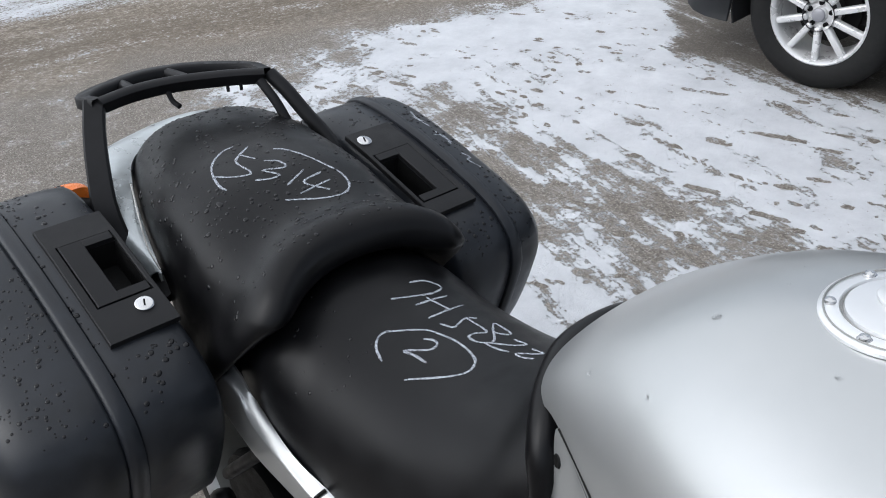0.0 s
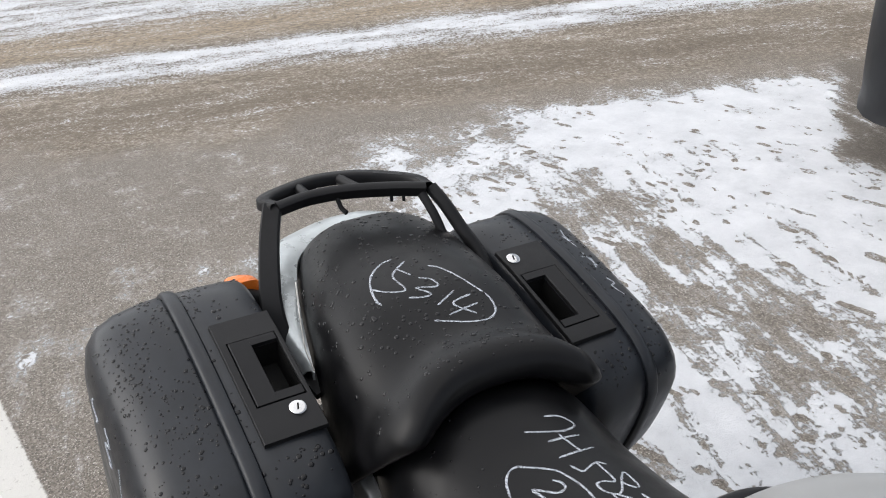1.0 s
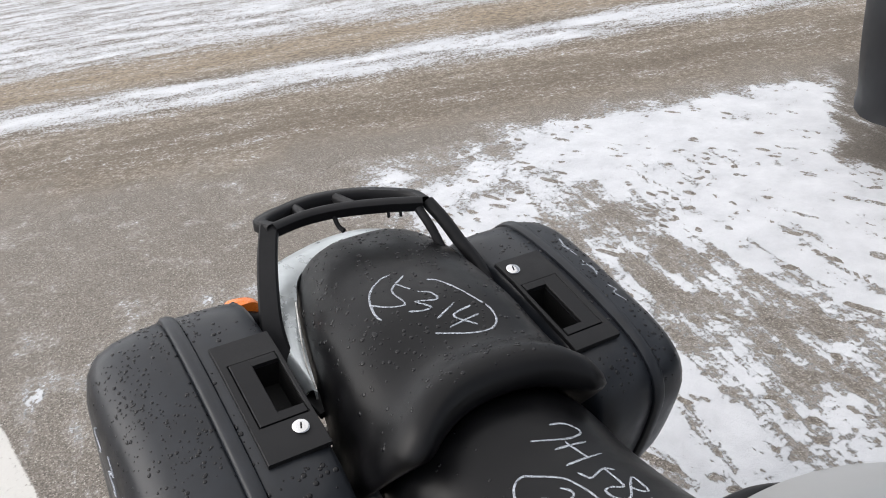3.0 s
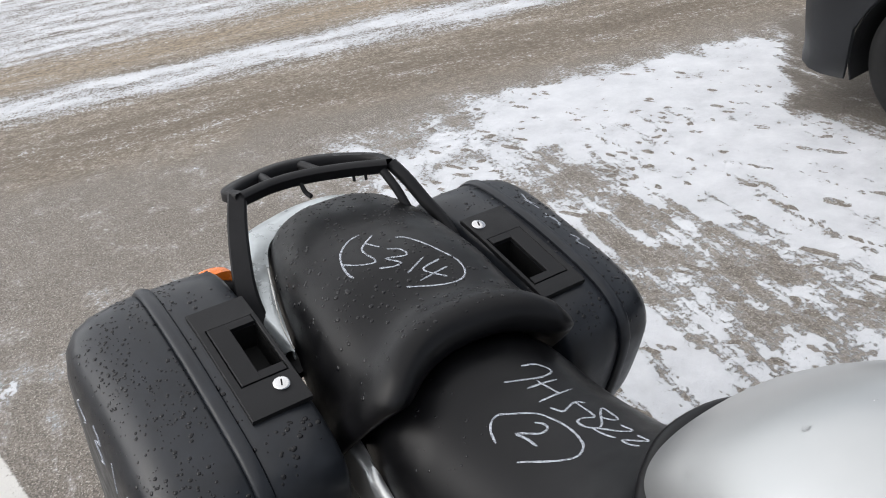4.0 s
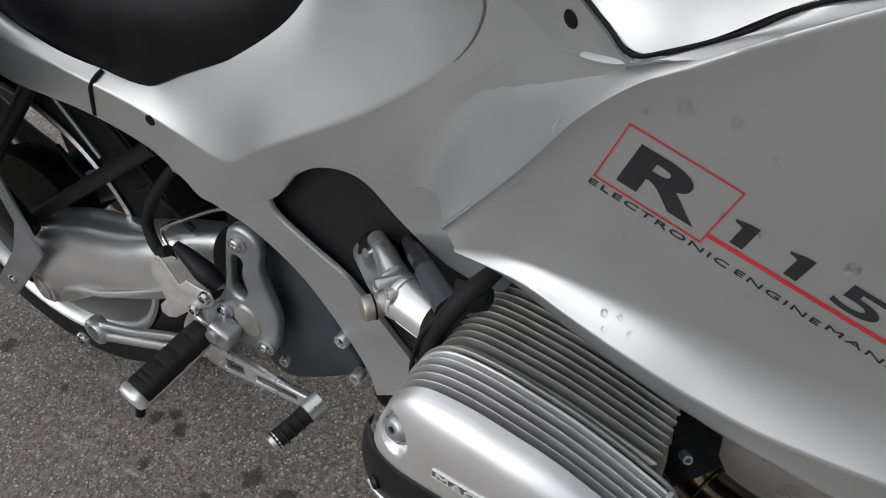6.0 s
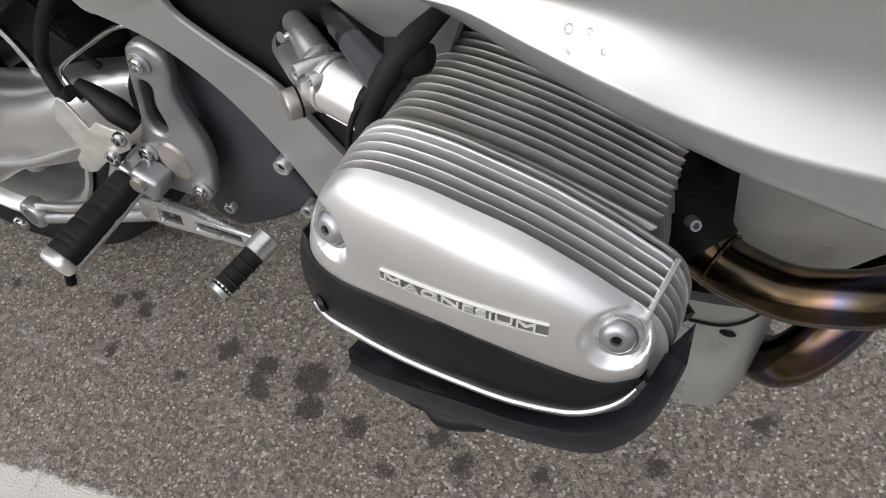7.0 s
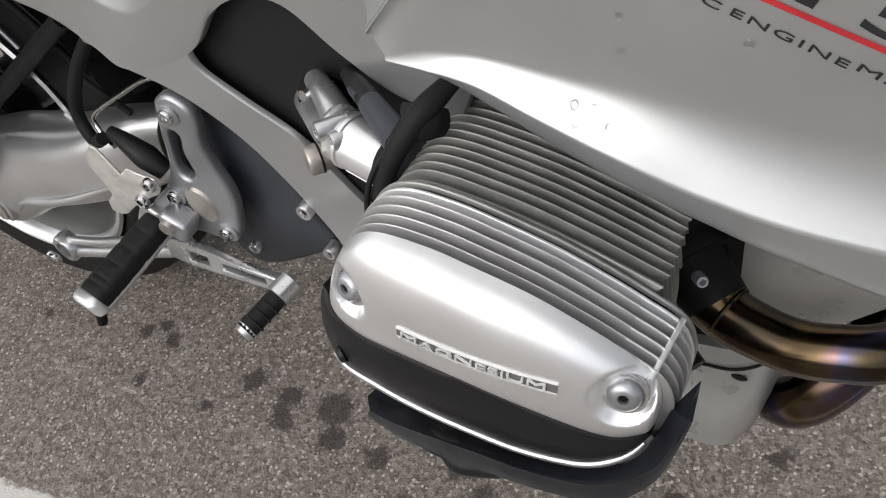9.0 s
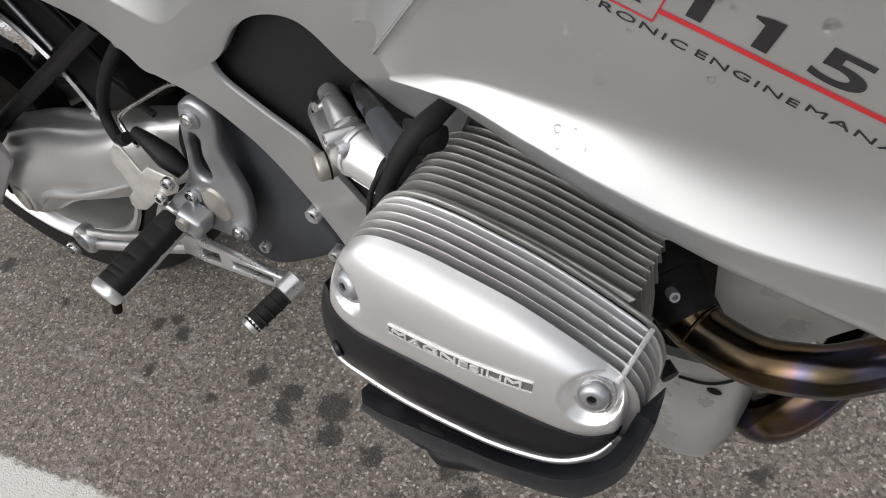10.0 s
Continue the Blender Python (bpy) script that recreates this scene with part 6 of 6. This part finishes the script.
def drops(ob, count, x, y, down, seed, size=(0.0012, 0.0034), holder=None, z=None, stretch=1.0, clump=0.5, start=1.3, holder_free=False):
    """Water drops scattered over a surface, cast along down within the given ranges."""
    tree, rnd = tree_of(ob), random.Random(seed)
    verts, faces = [], []
    tall = 1.45 if ob.data.materials[0] == SILVER else 1.0
    made = 0
    for _ in range(count * 4):
        if made >= count:
            break
        a, b = rnd.uniform(*x), rnd.uniform(*y)
        if noise.noise(Vector((a * 14, b * 14, seed))) < rnd.uniform(-0.5, clump):
            continue
        o = Vector((a, b, start)) if z is None else Vector((a, -0.9, b))
        hit, nor = tree.ray_cast(o, down)[:2]
        if hit is None or (z is None and nor.z < 0.25) or (holder_free and -0.115 < hit.x < 0.125 and 0.19 < abs(hit.y) < 0.29):
            continue
        r = size[0] + (size[1] - size[0]) * rnd.random() ** 2.2
        u = nor.orthogonal().normalized()
        w = nor.cross(u)
        low = Vector((0, 0, -1)) - nor * -nor.z
        base = len(verts)
        k = 9
        wob = [rnd.uniform(0.92, 1.08) for _ in range(k)]
        for ring, (rr, hh) in enumerate(((1.0, 0.0), (0.87, 0.17 * tall), (0.5, 0.29 * tall))):
            for i in range(k):
                q = 2 * math.pi * i / k
                off = (u * math.cos(q) + w * math.sin(q)) * r * rr * wob[i]
                if stretch > 1:
                    off += low.normalized() * max(0, off.dot(low.normalized())) * (stretch - 1)
                verts.append(hit + off + nor * (r * hh + 0.00015))
        verts.append(hit + nor * r * 0.33 * tall)
        for g in range(2):
            for i in range(k):
                j = (i + 1) % k
                faces.append((base + g * k + i, base + g * k + j, base + (g + 1) * k + j, base + (g + 1) * k + i))
        for i in range(k):
            faces.append((base + 2 * k + i, base + 2 * k + (i + 1) % k, base + 3 * k))
        made += 1
    me = bpy.data.meshes.new("water_beading")
    me.from_pydata(verts, [], faces)
    me.polygons.foreach_set("use_smooth", [True] * len(faces))
    me.materials.append(WATER if ob.data.materials[0] == SILVER else BEAD)
    d = new("water_beading", me)
    d.parent = holder or ob
    tagged(d, "scattered water drops", kind="stuff")


DOWN, ACROSS = Vector((0, 0, -1)), Vector((0, 1, 0))
drops(rear_seat, 700, (-0.30, 0.19), (-0.16, 0.17), DOWN, 3, (0.0012, 0.0038))
drops(rider_seat, 26, (0.2, 0.34), (-0.15, -0.06), DOWN, 4, (0.001, 0.0026))
drops(lid_right, 480, (-0.28, 0.2), (-0.44, -0.32), DOWN, 5, (0.0010, 0.0030))
drops([o for o in pannier_right.children if o.name.startswith("body")][0], 150, (-0.28, 0.2), (-0.31, -0.2), DOWN, 6, (0.0013, 0.0040), holder_free=True)
drops(lid_left, 170, (-0.25, 0.2), (0.32, 0.42), DOWN, 7, (0.0014, 0.0038))
drops([o for o in pannier_left.children if o.name.startswith("body")][0], 130, (-0.25, 0.2), (0.2, 0.31), DOWN, 8, (0.001, 0.0038), holder_free=True)
drops(tank, 26, (0.62, 1.1), (-0.2, 0.15), DOWN, 9, (0.0016, 0.0038), clump=-0.2)
drops(fairing, 40, (0.80, 1.15), (0.64, 0.9), ACROSS, 10, (0.0016, 0.0048), z=True, stretch=1.35, clump=-0.1)
drops(side_panel, 16, (0.35, 0.86), (0.58, 0.86), ACROSS, 12, (0.0010, 0.0022), z=True, stretch=1.3, clump=-0.3)

# ---------------------------------------------------------------- parked car
CAR = pose(-0.493, 2.55, 0, 0, 0, 0)
car = thing("car", "dark grey sedan with silver alloy wheels parked on snow", "car", CAR)
R_T = 0.279


def axle(x):
    return pose(x, 0, R_T, -90) @ Matrix.Scale(0.957, 4)



def wheel(x, name="front_wheel"):
    w = part(name, lathe([(0.06, 0.0), (0.06, 0.16)], pose(x, 0.01, R_T, -90), 20), CARBLACK, car)
    part("tyre", lathe([(0.19, 0.02), (0.205, 0.008), (0.24, 0.0), (0.272, 0.008), (0.290, 0.025), (0.297, 0.05), (0.297, 0.15), (0.285, 0.185), (0.2, 0.19)], axle(x), 56), RUBBER, w)
    part("rim", lathe([(0.196, 0.012), (0.190, 0.008), (0.182, 0.016), (0.178, 0.03), (0.172, 0.12), (0.165, 0.15)], axle(x), 56), CARRIM, w)
    part("brake_disc", lathe([(0, 0.10), (0.125, 0.10), (0.125, 0.115), (0, 0.115)], axle(x), 32), DARK, w)
    part("hub", lathe([(0, 0.014), (0.022, 0.014), (0.028, 0.018), (0.030, 0.030), (0.060, 0.036), (0.068, 0.06), (0, 0.06)], axle(x), 32), CARRIM, w)
    for i in range(10):
        m = axle(x) @ pose(0, 0, 0, 0, 0, 90 + 36 * i)
        part("spoke", box((0.135, 0.025, 0.028), m @ pose(0.118, 0, 0.034, 0, -3, 0), 0.006), CARRIM, w)
    for i in range(5):
        bolt_m = axle(x) @ pose(0, 0, 0, 0, 0, i * 72 - 90) @ Matrix.Translation((0.045, 0, 0.033))
        part("lug_nut", lathe([(0, -0.006), (0.004, -0.006), (0.0045, -0.003), (0.0065, -0.003), (0.007, -0.009), (0.0095, -0.009), (0.0098, 0.012)], bolt_m, 12), DARK, w)
    part("hub_cap", lathe([(0, 0.008), (0.022, 0.009), (0.026, 0.012), (0.027, 0.02)], axle(x), 24), CARCAP, w)
    return w


wheel(0.0)
wheel(2.5, "rear_wheel")


def car_section(x):
    """Height of the lower edge: sill and wheel arches."""
    z = 0.175 if x > -0.3 else 0.20
    for cx in (0.0, 2.5):
        if abs(x - cx) < 0.345:
            z = max(z, R_T + math.sqrt(max(0, 0.345 ** 2 - (x - cx) ** 2)) - 0.02)
    return z


xs = np.unique(np.concatenate([np.linspace(-0.81, 3.5, 60), np.linspace(-0.345, 0.345, 30), np.linspace(2.155, 2.845, 30)]))
rows = []
for x in xs:
    z0 = car_section(x)
    nose = max(0, (-0.35 - x) / 0.51)
    tail = max(0, (x - 2.9) / 0.6)
    y = 0.75 * (nose ** 2.6) + 0.5 * tail ** 2.5
    row = []
    for k in np.linspace(0, 1, 14):
        z = z0 + (0.80 - z0) * k
        bulge = 0.03 * math.sin(min(1, z / 0.75) * math.pi) + (0.02 if z < 0.22 else 0)
        row.append((x, y - bulge + 0.025 + 0.10 * max(0, z - 0.6), z))
    row.append((x, y + 0.35, 0.86 if -0.3 < x < 3 else 0.80))
    row.append((x, 0.82, 0.90 if -0.3 < x < 3 else 0.84))
    rows.append(row)
part("body_side", thick(sheet(rows)[0], 0.01), CARPAINT, car, "dark grey dusty paint")
part("far_side", box((3.8, 0.05, 0.6), pose(1.5, 1.62, 0.5), 0.02), CARPAINT, car)
part("underbody", box((3.4, 1.4, 0.12), pose(1.3, 0.86, 0.27), 0.02), CARBLACK, car)
part("cabin", ringed([[(a, 0.16, 0.88), (b, 0.16, 0.88), (b, 1.5, 0.88), (a, 1.5, 0.88)] if z == 0 else [(c, 0.32, 1.30), (d, 0.32, 1.30), (d, 1.34, 1.30), (c, 1.34, 1.30)] for z, a, b, c, d in ((0, 0.35, 3.0, 0, 0), (1, 0, 0, 1.05, 2.35))]), WINDOWGLASS, car)
for name, x0, x1 in (("bonnet", -0.72, 0.45), ("boot_lid", 2.9, 3.42)):
    part(name, box((x1 - x0, 1.30, 0.05), pose((x0 + x1) / 2, 0.98, 0.84), 0.02), CARPAINT, car)
# black liners close the wheel arches
for cx in (0.0, 2.5):
    arc = [(cx + 0.349 * math.cos(a), R_T - 0.02 + 0.349 * math.sin(a)) for a in np.linspace(radians(-12), radians(192), 26)]
    part("arch_liner", thick(sheet([[(x, y, z) for x, z in arc] for y in (0.008, 0.12, 0.26)])[0], 0.006), CARBLACK, car, "black wheel arch liner")
    part("arch_wall", box((0.74, 0.02, 0.62), pose(cx, 0.26, 0.44), 0.005), CARBLACK, car)
part("sill", box((1.75, 0.05, 0.05), pose(1.25, 0.03, 0.165), 0.012), CARBLACK, car)


# plain walls added out of view all round, to cut light from the horizon
BACKDROP_GREY = surface("backdrop_grey", (0.24, 0.23, 0.22), 0.8, vary=0.15, scale=0.5, grain=40)
for size, at in (((70, 1.0, 3.0), (0, -14, 1.5)), ((1.0, 70, 5.0), (34, 10, 2.5)), ((1.0, 90, 4.0), (-34, 10, 2.0)), ((70, 1.0, 5.0), (0, 36, 2.5))):
    tagged(part("backdrop", box(size, pose(*at), 0.05), BACKDROP_GREY), "plain grey wall added out of view to cut horizon light", "backdrop", kind="structure")
